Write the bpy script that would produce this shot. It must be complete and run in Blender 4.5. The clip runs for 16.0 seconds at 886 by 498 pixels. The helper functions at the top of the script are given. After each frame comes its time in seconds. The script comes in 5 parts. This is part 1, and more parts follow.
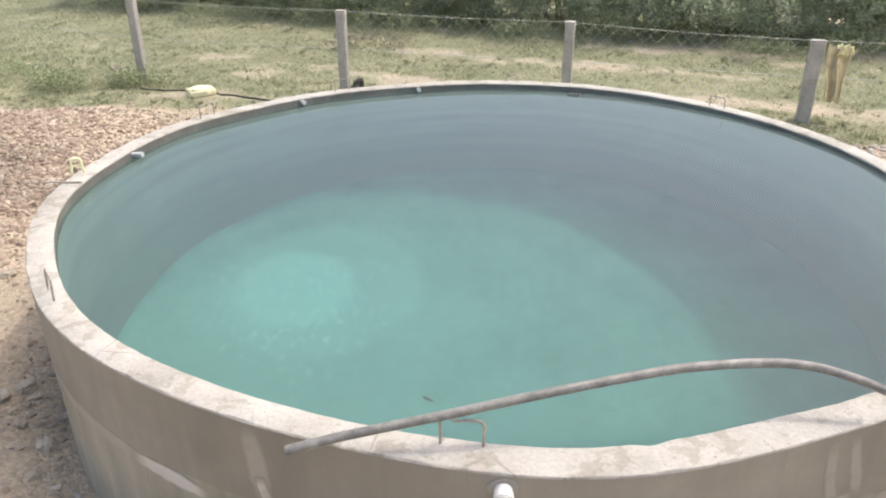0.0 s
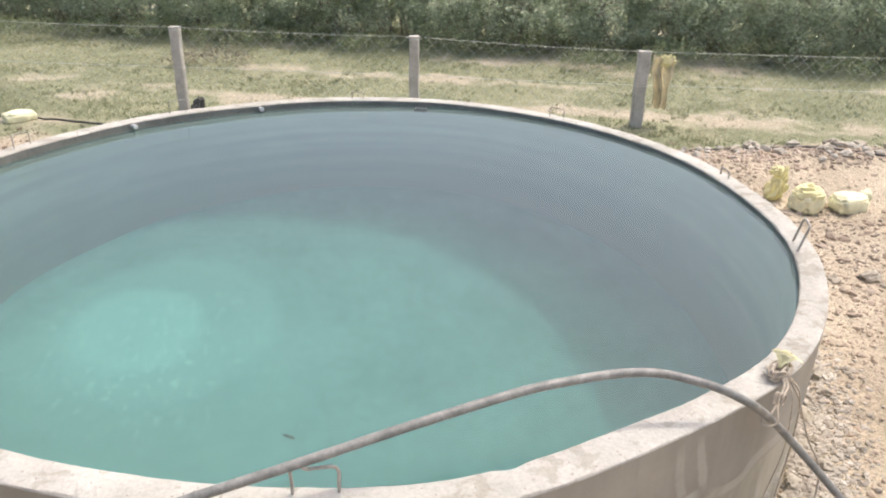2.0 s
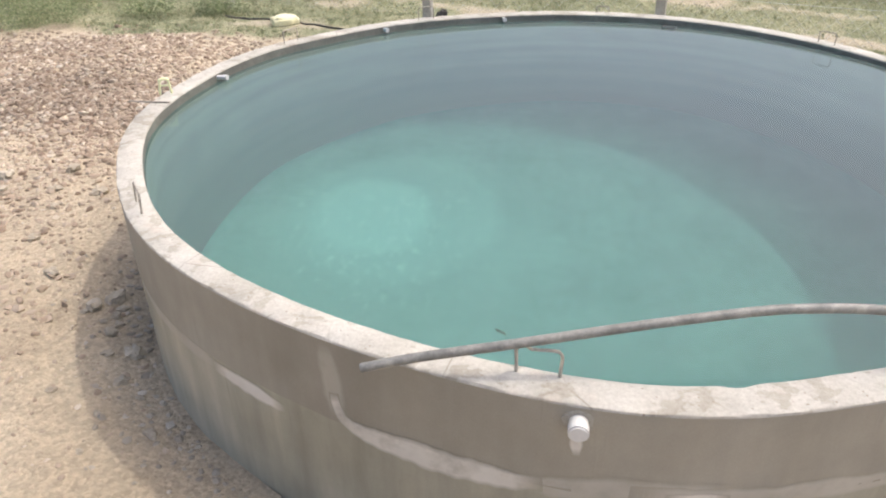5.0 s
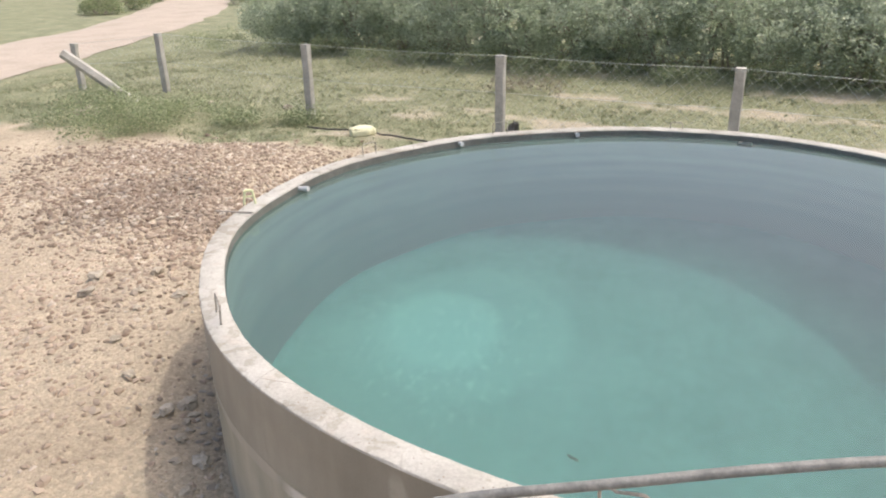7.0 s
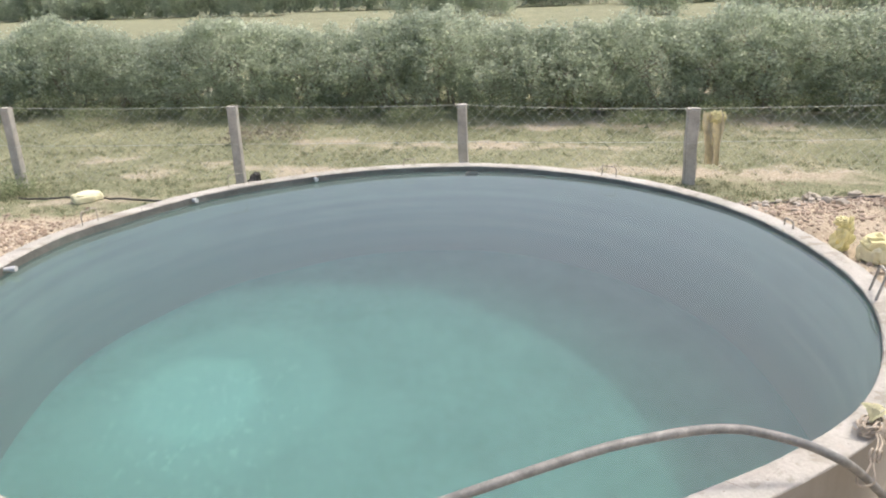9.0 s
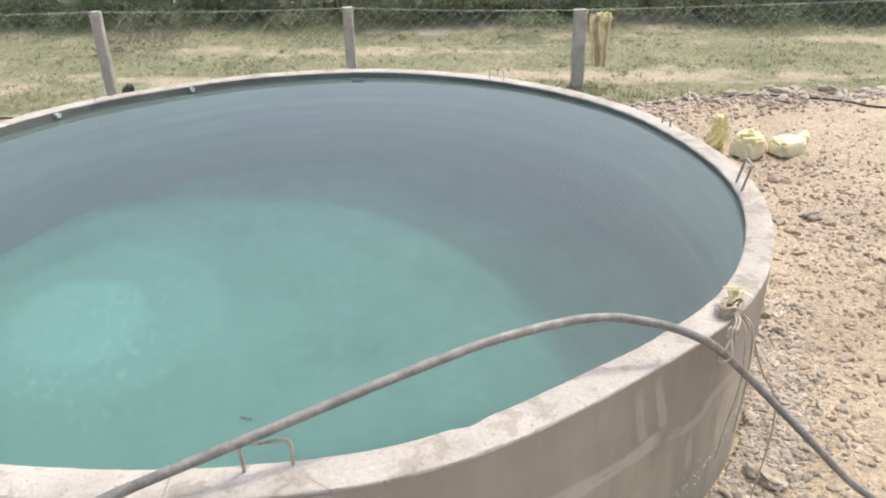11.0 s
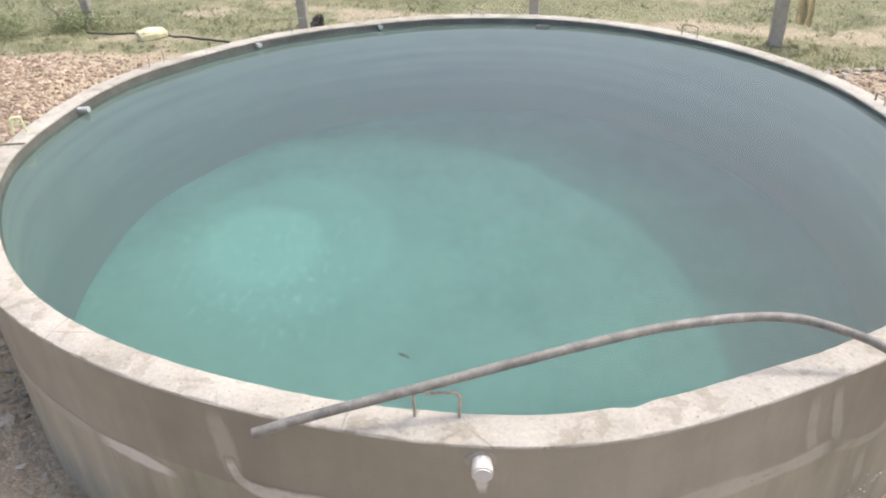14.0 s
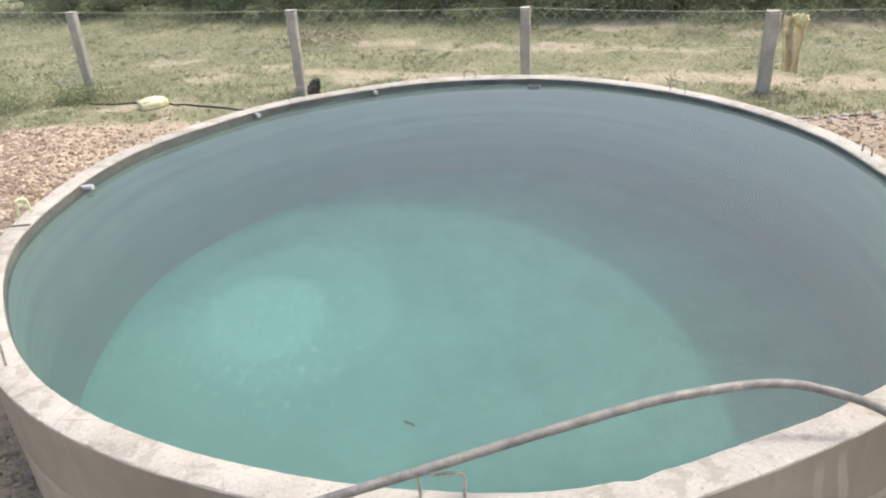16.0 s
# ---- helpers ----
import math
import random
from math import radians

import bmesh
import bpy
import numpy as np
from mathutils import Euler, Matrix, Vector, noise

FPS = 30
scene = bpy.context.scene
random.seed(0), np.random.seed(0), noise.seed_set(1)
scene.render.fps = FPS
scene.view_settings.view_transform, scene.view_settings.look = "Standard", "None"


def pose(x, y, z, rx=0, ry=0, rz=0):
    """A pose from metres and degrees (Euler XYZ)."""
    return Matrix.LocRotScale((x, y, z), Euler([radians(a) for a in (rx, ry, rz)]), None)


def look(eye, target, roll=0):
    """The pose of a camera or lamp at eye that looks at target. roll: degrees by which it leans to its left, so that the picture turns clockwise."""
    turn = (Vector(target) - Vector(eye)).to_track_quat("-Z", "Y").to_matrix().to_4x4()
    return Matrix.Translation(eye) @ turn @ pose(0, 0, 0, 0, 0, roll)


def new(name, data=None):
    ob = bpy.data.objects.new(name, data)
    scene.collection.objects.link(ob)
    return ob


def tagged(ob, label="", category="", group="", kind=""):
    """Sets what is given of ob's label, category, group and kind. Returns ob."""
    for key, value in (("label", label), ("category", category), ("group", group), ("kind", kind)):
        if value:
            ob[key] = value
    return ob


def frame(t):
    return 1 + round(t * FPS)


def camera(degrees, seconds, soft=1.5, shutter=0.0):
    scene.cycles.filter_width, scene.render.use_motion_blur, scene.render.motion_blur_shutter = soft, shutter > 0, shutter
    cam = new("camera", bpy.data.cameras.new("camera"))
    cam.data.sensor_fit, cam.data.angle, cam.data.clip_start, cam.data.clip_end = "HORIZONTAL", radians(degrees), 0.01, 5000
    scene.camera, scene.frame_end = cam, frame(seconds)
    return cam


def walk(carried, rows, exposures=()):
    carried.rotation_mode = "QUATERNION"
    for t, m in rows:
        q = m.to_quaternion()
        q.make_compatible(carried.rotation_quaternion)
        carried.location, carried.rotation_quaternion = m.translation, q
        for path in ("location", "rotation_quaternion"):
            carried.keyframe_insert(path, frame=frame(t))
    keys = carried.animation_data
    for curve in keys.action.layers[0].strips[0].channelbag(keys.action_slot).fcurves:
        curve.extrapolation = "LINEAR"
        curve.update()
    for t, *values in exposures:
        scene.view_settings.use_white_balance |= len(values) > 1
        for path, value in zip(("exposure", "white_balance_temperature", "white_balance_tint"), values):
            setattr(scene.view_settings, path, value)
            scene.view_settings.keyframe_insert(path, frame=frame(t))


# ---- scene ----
cam = camera(62.72, 16.0, soft=2.0)
# seconds, place in metres, turn in degrees
ROWS = [
    (0.00, -0.102, -4.928, 2.835, 63.84, -0.00, 3.32),
    (0.50, -0.107, -4.955, 2.898, 65.73, 0.98, 5.92),
    (1.00, -0.101, -4.872, 2.909, 67.66, 1.45, 2.97),
    (1.50, -0.039, -4.792, 2.835, 67.58, 0.43, -3.44),
    (2.00, -0.021, -4.796, 2.849, 64.86, -1.18, -7.96),
    (2.50, 0.000, -4.786, 2.823, 61.99, -2.12, -8.93),
    (3.00, -0.001, -4.803, 2.786, 59.26, -2.43, -7.84),
    (3.50, -0.024, -4.816, 2.748, 57.19, -2.58, -6.48),
    (4.00, -0.047, -4.837, 2.725, 56.77, -1.61, -3.55),
    (4.50, -0.095, -4.869, 2.731, 57.73, -0.36, 2.13),
    (5.00, -0.138, -4.890, 2.732, 59.35, 0.47, 9.62),
    (5.20, -0.142, -4.888, 2.731, 60.13, 0.83, 12.36),
    (5.70, -0.159, -4.872, 2.739, 62.13, 1.40, 16.58),
    (6.20, -0.192, -4.846, 2.765, 64.30, 1.53, 17.80),
    (6.75, -0.214, -4.826, 2.794, 66.48, 1.43, 16.26),
    (7.30, -0.187, -4.836, 2.808, 68.06, 1.31, 12.34),
    (7.50, -0.153, -4.846, 2.816, 68.41, 1.57, 10.04),
    (8.00, -0.125, -4.797, 2.807, 69.06, 1.80, 4.67),
    (8.50, -0.099, -4.764, 2.795, 69.60, 1.89, -0.42),
    (9.00, -0.065, -4.771, 2.787, 70.25, 1.94, -5.00),
    (9.20, -0.010, -4.730, 2.793, 70.31, 2.11, -6.36),
    (9.70, 0.052, -4.678, 2.809, 69.09, 2.13, -8.96),
    (10.25, 0.063, -4.687, 2.797, 66.39, 1.93, -11.68),
    (10.80, 0.042, -4.732, 2.759, 63.61, 1.41, -13.11),
    (11.30, 0.024, -4.776, 2.702, 62.22, 0.59, -12.30),
    (11.50, 0.019, -4.778, 2.689, 60.99, 0.20, -11.11),
    (12.00, -0.021, -4.792, 2.682, 58.18, -0.75, -6.19),
    (12.50, -0.076, -4.802, 2.694, 57.40, -0.61, -0.80),
    (13.00, -0.100, -4.808, 2.723, 57.75, 0.04, 1.40),
    (13.50, -0.093, -4.764, 2.796, 58.28, 0.58, 1.04),
    (14.00, -0.085, -4.728, 2.855, 58.58, 1.09, 0.38),
    (14.50, -0.074, -4.713, 2.934, 59.22, 1.82, 0.13),
    (15.00, -0.081, -4.712, 2.968, 60.85, 2.65, 0.21),
    (15.50, -0.073, -4.713, 2.990, 61.49, 2.80, -0.14),
    (16.00, -0.066, -4.717, 2.992, 62.18, 2.97, -0.50),
]
EXPOSURE = ((0.0, 0.86), (1.5, 0.94), (3.0, 0.84), (5.2, 0.8), (7.3, 0.72), (9.2, 0.8), (11.3, 0.82), (16.0, 0.81))
walk(cam, [(t, pose(*r)) for t, *r in ROWS], [(t, stops - 0.03, 6570, 10) for t, stops in EXPOSURE])

# ---- world and sun ----
SUN_EL, SUN_AZ = 65.2, 28.5          # degrees; azimuth from +x towards +y
sun_dir = Vector((math.cos(radians(SUN_EL)) * math.cos(radians(SUN_AZ)), math.cos(radians(SUN_EL)) * math.sin(radians(SUN_AZ)), math.sin(radians(SUN_EL))))
world = bpy.data.worlds.new("sky")
scene.world = world
world.use_nodes = True
wn = world.node_tree
sky = wn.nodes.new("ShaderNodeTexSky")
sky.sky_type = "NISHITA"
sky.sun_disc = False
sky.sun_elevation = radians(SUN_EL)
sky.sun_rotation = radians(90 - SUN_AZ)
sky.air_density, sky.dust_density, sky.ozone_density = 0.9, 5.8, 1.0
wn.nodes["Background"].inputs["Strength"].default_value = 0.15
wn.links.new(sky.outputs[0], wn.nodes["Background"].inputs["Color"])

sun_data = bpy.data.lights.new("sun", "SUN")
sun_data.energy, sun_data.angle, sun_data.color = 0.78, radians(0.5), (1.0, 0.955, 0.88)
sun_data.cycles.is_caustics_light = True
sun = new("sun", sun_data)
sun.matrix_world = look(sun_dir * 60, (0, 0, 0))


# ---- materials ----
def material(name, rough=0.9):
    m = bpy.data.materials.new(name)
    m.use_nodes = True
    b = m.node_tree.nodes["Principled BSDF"]
    b.inputs["Roughness"].default_value = rough
    return m, m.node_tree, b


def node(nt, kind, **kw):
    n = nt.nodes.new(kind)
    for k, v in kw.items():
        n.inputs[k].default_value = v
    return n


def position(nt, scale=(1, 1, 1)):
    g = nt.nodes.new("ShaderNodeNewGeometry")
    mp = nt.nodes.new("ShaderNodeMapping")
    mp.inputs["Scale"].default_value = scale
    nt.links.new(g.outputs["Position"], mp.inputs["Vector"])
    return mp.outputs["Vector"]


def noise_tex(nt, vec, scale, detail=6.0, rough=0.6):
    n = node(nt, "ShaderNodeTexNoise", Scale=scale, Detail=detail, Roughness=rough)
    nt.links.new(vec, n.inputs["Vector"])
    return n.outputs["Fac"]


def ramp(nt, fac, stops):
    r = nt.nodes.new("ShaderNodeValToRGB")
    els = r.color_ramp.elements
    while len(els) < len(stops):
        els.new(0.5)
    for e, (p, col) in zip(els, stops):
        e.position = p
        e.color = (*col, 1) if len(col) == 3 else col
    nt.links.new(fac, r.inputs["Fac"])
    return r.outputs["Color"]


def mix(nt, fac, a, b, blend="MIX"):
    m = nt.nodes.new("ShaderNodeMix")
    m.data_type, m.blend_type = "RGBA", blend
    if isinstance(fac, float):
        m.inputs[0].default_value = fac
    else:
        nt.links.new(fac, m.inputs[0])
    for i, v in ((6, a), (7, b)):
        if isinstance(v, tuple):
            m.inputs[i].default_value = (*v, 1)
        else:
            nt.links.new(v, m.inputs[i])
    return m.outputs[2]


def bump(nt, b, height, strength, dist):
    n = nt.nodes.new("ShaderNodeBump")
    n.inputs["Strength"].default_value, n.inputs["Distance"].default_value = strength, dist
    nt.links.new(height, n.inputs["Height"])
    nt.links.new(n.outputs["Normal"], b.inputs["Normal"])


def mottled(name, dark, mid, light, scale=3.0, fine=40.0, stretch=(1, 1, 1), rough=0.9, relief=0.01, detail=8.0):
    """Stone-like surface: broad stains, fine grain, relief."""
    m, nt, b = material(name, rough)
    v = position(nt, stretch)
    broad = noise_tex(nt, v, scale, detail, 0.62)
    grain = noise_tex(nt, v, fine, 5.0, 0.7)
    c1 = ramp(nt, broad, [(0.3, dark), (0.5, mid), (0.72, light)])
    c2 = ramp(nt, grain, [(0.3, (0.8, 0.8, 0.8)), (0.7, (1.1, 1.1, 1.1))])
    nt.links.new(mix(nt, 1.0, c1, c2, "MULTIPLY"), b.inputs["Base Color"])
    bump(nt, b, grain, 0.6, relief)
    return m


def varied(name, stops, rough=0.85, sheen=0.0):
    """Many small pieces, each its own tone."""
    m, nt, b = material(name, rough)
    g = nt.nodes.new("ShaderNodeNewGeometry")
    c1 = ramp(nt, g.outputs["Random Per Island"], stops)
    n = noise_tex(nt, position(nt), 0.45, 4.0)
    c2 = ramp(nt, n, [(0.3, (0.75, 0.75, 0.75)), (0.7, (1.2, 1.2, 1.2))])
    nt.links.new(mix(nt, 1.0, c1, c2, "MULTIPLY"), b.inputs["Base Color"])
    return m


def leafy(name, stops, through_light=0.4):
    """Leaves and blades: each its own green, part of the light passes through."""
    m, nt, b = material(name, 0.6)
    g = nt.nodes.new("ShaderNodeNewGeometry")
    c1 = ramp(nt, g.outputs["Random Per Island"], stops)
    c2 = ramp(nt, noise_tex(nt, position(nt), 0.5, 4.0), [(0.3, (0.75, 0.78, 0.75)), (0.7, (1.2, 1.18, 1.15))])
    col = mix(nt, 1.0, c1, c2, "MULTIPLY")
    nt.links.new(col, b.inputs["Base Color"])
    t = nt.nodes.new("ShaderNodeBsdfTranslucent")
    nt.links.new(col, t.inputs["Color"])
    both = nt.nodes.new("ShaderNodeMixShader")
    both.inputs[0].default_value = through_light
    nt.links.new(b.outputs[0], both.inputs[1])
    nt.links.new(t.outputs[0], both.inputs[2])
    nt.links.new(both.outputs[0], nt.nodes["Material Output"].inputs["Surface"])
    return m


def plain(name, col, rough=0.5, metal=0.0, vary=0.25, scale=12.0, relief=0.002):
    m, nt, b = material(name, rough)
    n = noise_tex(nt, position(nt), scale, 6.0)
    lo = tuple(c * (1 - vary) for c in col)
    hi = tuple(min(1, c * (1 + vary)) for c in col)
    nt.links.new(ramp(nt, n, [(0.3, lo), (0.7, hi)]), b.inputs["Base Color"])
    b.inputs["Metallic"].default_value = metal
    bump(nt, b, n, 0.4, relief)
    return m


def wall_colour(nt, v, tones, streak):
    """Trowelled cement: wide soft clouds, faint runs down the face, fine sand."""
    col = ramp(nt, noise_tex(nt, v, 1.3, 6.0, 0.55), [(0.3, tones[0]), (0.5, tones[1]), (0.7, tones[2])])
    runs = ramp(nt, noise_tex(nt, position(nt, (1, 1, 0.14)), 5.5, 7.0, 0.6), [(0.35, (1 - streak,) * 3), (0.6, (1.0, 1.0, 1.0)), (0.75, (1 + streak, 1 + streak, 1 + 0.9 * streak))])
    col = mix(nt, 1.0, col, runs, "MULTIPLY")
    drip = ramp(nt, noise_tex(nt, position(nt, (1, 1, 0.06)), 13.0, 5.0, 0.65), [(0.62, (1.0, 1.0, 1.0)), (0.72, (1 - 1.3 * streak,) * 3)])
    col = mix(nt, 1.0, col, drip, "MULTIPLY")
    sand = noise_tex(nt, v, 160.0, 3.0, 0.6)
    return mix(nt, 1.0, col, ramp(nt, sand, [(0.3, (0.95, 0.95, 0.95)), (0.7, (1.04, 1.04, 1.04))]), "MULTIPLY")


def wall_material(name, tones, streak):
    m, nt, b = material(name, 0.93)
    v = position(nt)
    nt.links.new(wall_colour(nt, v, tones, streak), b.inputs["Base Color"])
    bump(nt, b, noise_tex(nt, v, 22.0, 7.0, 0.65), 0.35, 0.003)
    return m


BAND_Z = 0.572                       # lower edge of the plaster
PLASTER_TONES = ((0.3, 0.27, 0.214), (0.36, 0.327, 0.262), (0.43, 0.394, 0.32))
OLD_TONES = ((0.345, 0.318, 0.24), (0.42, 0.388, 0.297), (0.5, 0.462, 0.362))
PLASTER = wall_material("cement_plaster", PLASTER_TONES, 0.09)
OLD_WALL = wall_material("old_concrete_wall", OLD_TONES, 0.2)


def seam_material(name, tones, cover):
    """Thin cement wash, worn and thinned out into the wall that it lies on."""
    m, nt, b = material(name, 0.93)
    v = position(nt)
    pale = ramp(nt, noise_tex(nt, v, 2.6, 6.0, 0.6), [(0.35, tones[0]), (0.65, tones[1])])
    sp = nt.nodes.new("ShaderNodeSeparateXYZ")
    nt.links.new(v, sp.inputs[0])
    above = nt.nodes.new("ShaderNodeMath")
    above.operation = "GREATER_THAN"
    above.inputs[1].default_value = BAND_Z
    nt.links.new(sp.outputs["Z"], above.inputs[0])
    wall = mix(nt, above.outputs[0], wall_colour(nt, v, OLD_TONES, 0.2), wall_colour(nt, v, PLASTER_TONES, 0.09))
    at = nt.nodes.new("ShaderNodeAttribute")
    at.attribute_name = "thickness"
    worn = ramp(nt, noise_tex(nt, v, 6.0, 9.0, 0.7), [(0.28, (0.35, 0.35, 0.35)), (0.52, (1, 1, 1))])
    k = nt.nodes.new("ShaderNodeMath")
    k.operation = "MULTIPLY"
    nt.links.new(at.outputs["Fac"], k.inputs[0])
    nt.links.new(worn, k.inputs[1])
    k2 = nt.nodes.new("ShaderNodeMath")
    k2.operation = "MULTIPLY"
    k2.inputs[1].default_value = cover
    nt.links.new(k.outputs[0], k2.inputs[0])
    nt.links.new(mix(nt, k2.outputs[0], wall, pale), b.inputs["Base Color"])
    bump(nt, b, noise_tex(nt, v, 22.0, 7.0, 0.65), 0.35, 0.003)
    return m


SEAM = seam_material("fresh_cement_seam", ((0.62, 0.58, 0.51), (0.73, 0.685, 0.61)), 1.0)
OLD_SEAM = seam_material("weathered_cement_seam", ((0.47, 0.437, 0.37), (0.55, 0.515, 0.44)), 0.8)
FAINT_SEAM = seam_material("faint_cement_wash", ((0.45, 0.415, 0.345), (0.53, 0.49, 0.415)), 0.55)
COLLAR = mottled("cement_collar", (0.36, 0.335, 0.285), (0.42, 0.39, 0.33), (0.5, 0.465, 0.4), 9, 60, relief=0.003)
MORTAR = mottled("crumbled_mortar", (0.36, 0.335, 0.28), (0.43, 0.4, 0.335), (0.53, 0.495, 0.42), 9, 60, relief=0.004)


def rim_material():
    """Pale trowelled cement: grey-brown patches with firm edges, pits, fine grain."""
    m, nt, b = material("pale_cement_rim", 0.92)
    v = position(nt)
    base = ramp(nt, noise_tex(nt, v, 3.0, 8.0, 0.65), [(0.3, (0.42, 0.4, 0.355)), (0.55, (0.5, 0.48, 0.43)), (0.75, (0.57, 0.55, 0.5))])
    patch = ramp(nt, noise_tex(nt, v, 7.5, 6.0, 0.55), [(0.54, (0, 0, 0)), (0.585, (0.75, 0.75, 0.75))])
    col = mix(nt, patch, base, (0.36, 0.33, 0.275))
    stain = ramp(nt, noise_tex(nt, v, 1.7, 7.0, 0.65), [(0.4, (0.87, 0.86, 0.84)), (0.55, (1.06, 1.06, 1.06))])
    col = mix(nt, 1.0, col, stain, "MULTIPLY")
    pits = nt.nodes.new("ShaderNodeTexVoronoi")
    pits.inputs["Scale"].default_value = 30.0
    nt.links.new(v, pits.inputs["Vector"])
    hole = ramp(nt, pits.outputs["Distance"], [(0.08, (1, 1, 1)), (0.16, (0, 0, 0))])
    some = ramp(nt, noise_tex(nt, v, 8.0, 3.0), [(0.45, (0, 0, 0)), (0.52, (1, 1, 1))])
    both = mix(nt, 1.0, hole, some, "MULTIPLY")
    col = mix(nt, both, col, (0.3, 0.25, 0.2))
    knob = nt.nodes.new("ShaderNodeTexVoronoi")
    knob.inputs["Scale"].default_value = 7.0
    nt.links.new(position(nt, (1.0, 1.4, 1.0)), knob.inputs["Vector"])
    grit = ramp(nt, knob.outputs["Distance"], [(0.16, (0.8, 0.8, 0.8)), (0.3, (0, 0, 0))])
    grit = mix(nt, 1.0, grit, ramp(nt, noise_tex(nt, v, 2.2, 3.0), [(0.5, (0, 0, 0)), (0.55, (1, 1, 1))]), "MULTIPLY")
    col = mix(nt, grit, col, (0.5, 0.46, 0.4))
    crack = nt.nodes.new("ShaderNodeTexVoronoi")
    crack.feature = "DISTANCE_TO_EDGE"
    crack.inputs["Scale"].default_value = 2.3
    nt.links.new(v, crack.inputs["Vector"])
    line = ramp(nt, crack.outputs["Distance"], [(0.004, (0.7, 0.7, 0.7)), (0.012, (0, 0, 0))])
    line = mix(nt, 1.0, line, ramp(nt, noise_tex(nt, v, 3.1, 4.0), [(0.5, (0, 0, 0)), (0.6, (1, 1, 1))]), "MULTIPLY")
    col = mix(nt, line, col, (0.3, 0.265, 0.22))
    grain = noise_tex(nt, v, 55.0, 6.0, 0.75)
    col = mix(nt, 1.0, col, ramp(nt, grain, [(0.3, (0.84, 0.83, 0.81)), (0.65, (1.1, 1.1, 1.1))]), "MULTIPLY")
    nt.links.new(col, b.inputs["Base Color"])
    bump(nt, b, noise_tex(nt, v, 22.0, 9.0, 0.75), 0.7, 0.012)
    return m


RIM = rim_material()


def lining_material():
    """Cement lining: level casting rings, darkened with depth for light the water absorbs."""
    m, nt, b = material("tank_inside_cement", 0.9)
    v = position(nt)
    rings = noise_tex(nt, position(nt, (0.16, 0.16, 3.2)), 1.6, 4.0, 0.55)
    c1 = ramp(nt, rings, [(0.3, (0.6, 0.475, 0.39)), (0.5, (0.67, 0.535, 0.44)), (0.7, (0.73, 0.59, 0.49))])
    c2 = ramp(nt, noise_tex(nt, v, 2.4, 7.0, 0.6), [(0.3, (0.92, 0.92, 0.92)), (0.7, (1.05, 1.05, 1.05))])
    col = mix(nt, 1.0, c1, c2, "MULTIPLY")
    # blue-grey grows with depth, painting in the light lost under water
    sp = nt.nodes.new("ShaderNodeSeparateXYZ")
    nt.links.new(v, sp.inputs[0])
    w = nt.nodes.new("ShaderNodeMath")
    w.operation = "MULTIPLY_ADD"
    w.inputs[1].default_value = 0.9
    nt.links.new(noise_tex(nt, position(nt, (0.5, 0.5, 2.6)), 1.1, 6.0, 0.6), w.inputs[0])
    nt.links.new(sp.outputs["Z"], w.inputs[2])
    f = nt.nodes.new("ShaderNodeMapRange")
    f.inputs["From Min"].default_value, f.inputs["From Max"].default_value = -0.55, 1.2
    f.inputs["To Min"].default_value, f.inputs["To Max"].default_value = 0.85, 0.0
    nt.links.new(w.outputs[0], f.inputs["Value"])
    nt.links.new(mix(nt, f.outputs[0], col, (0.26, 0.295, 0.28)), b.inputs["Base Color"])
    return m


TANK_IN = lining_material()


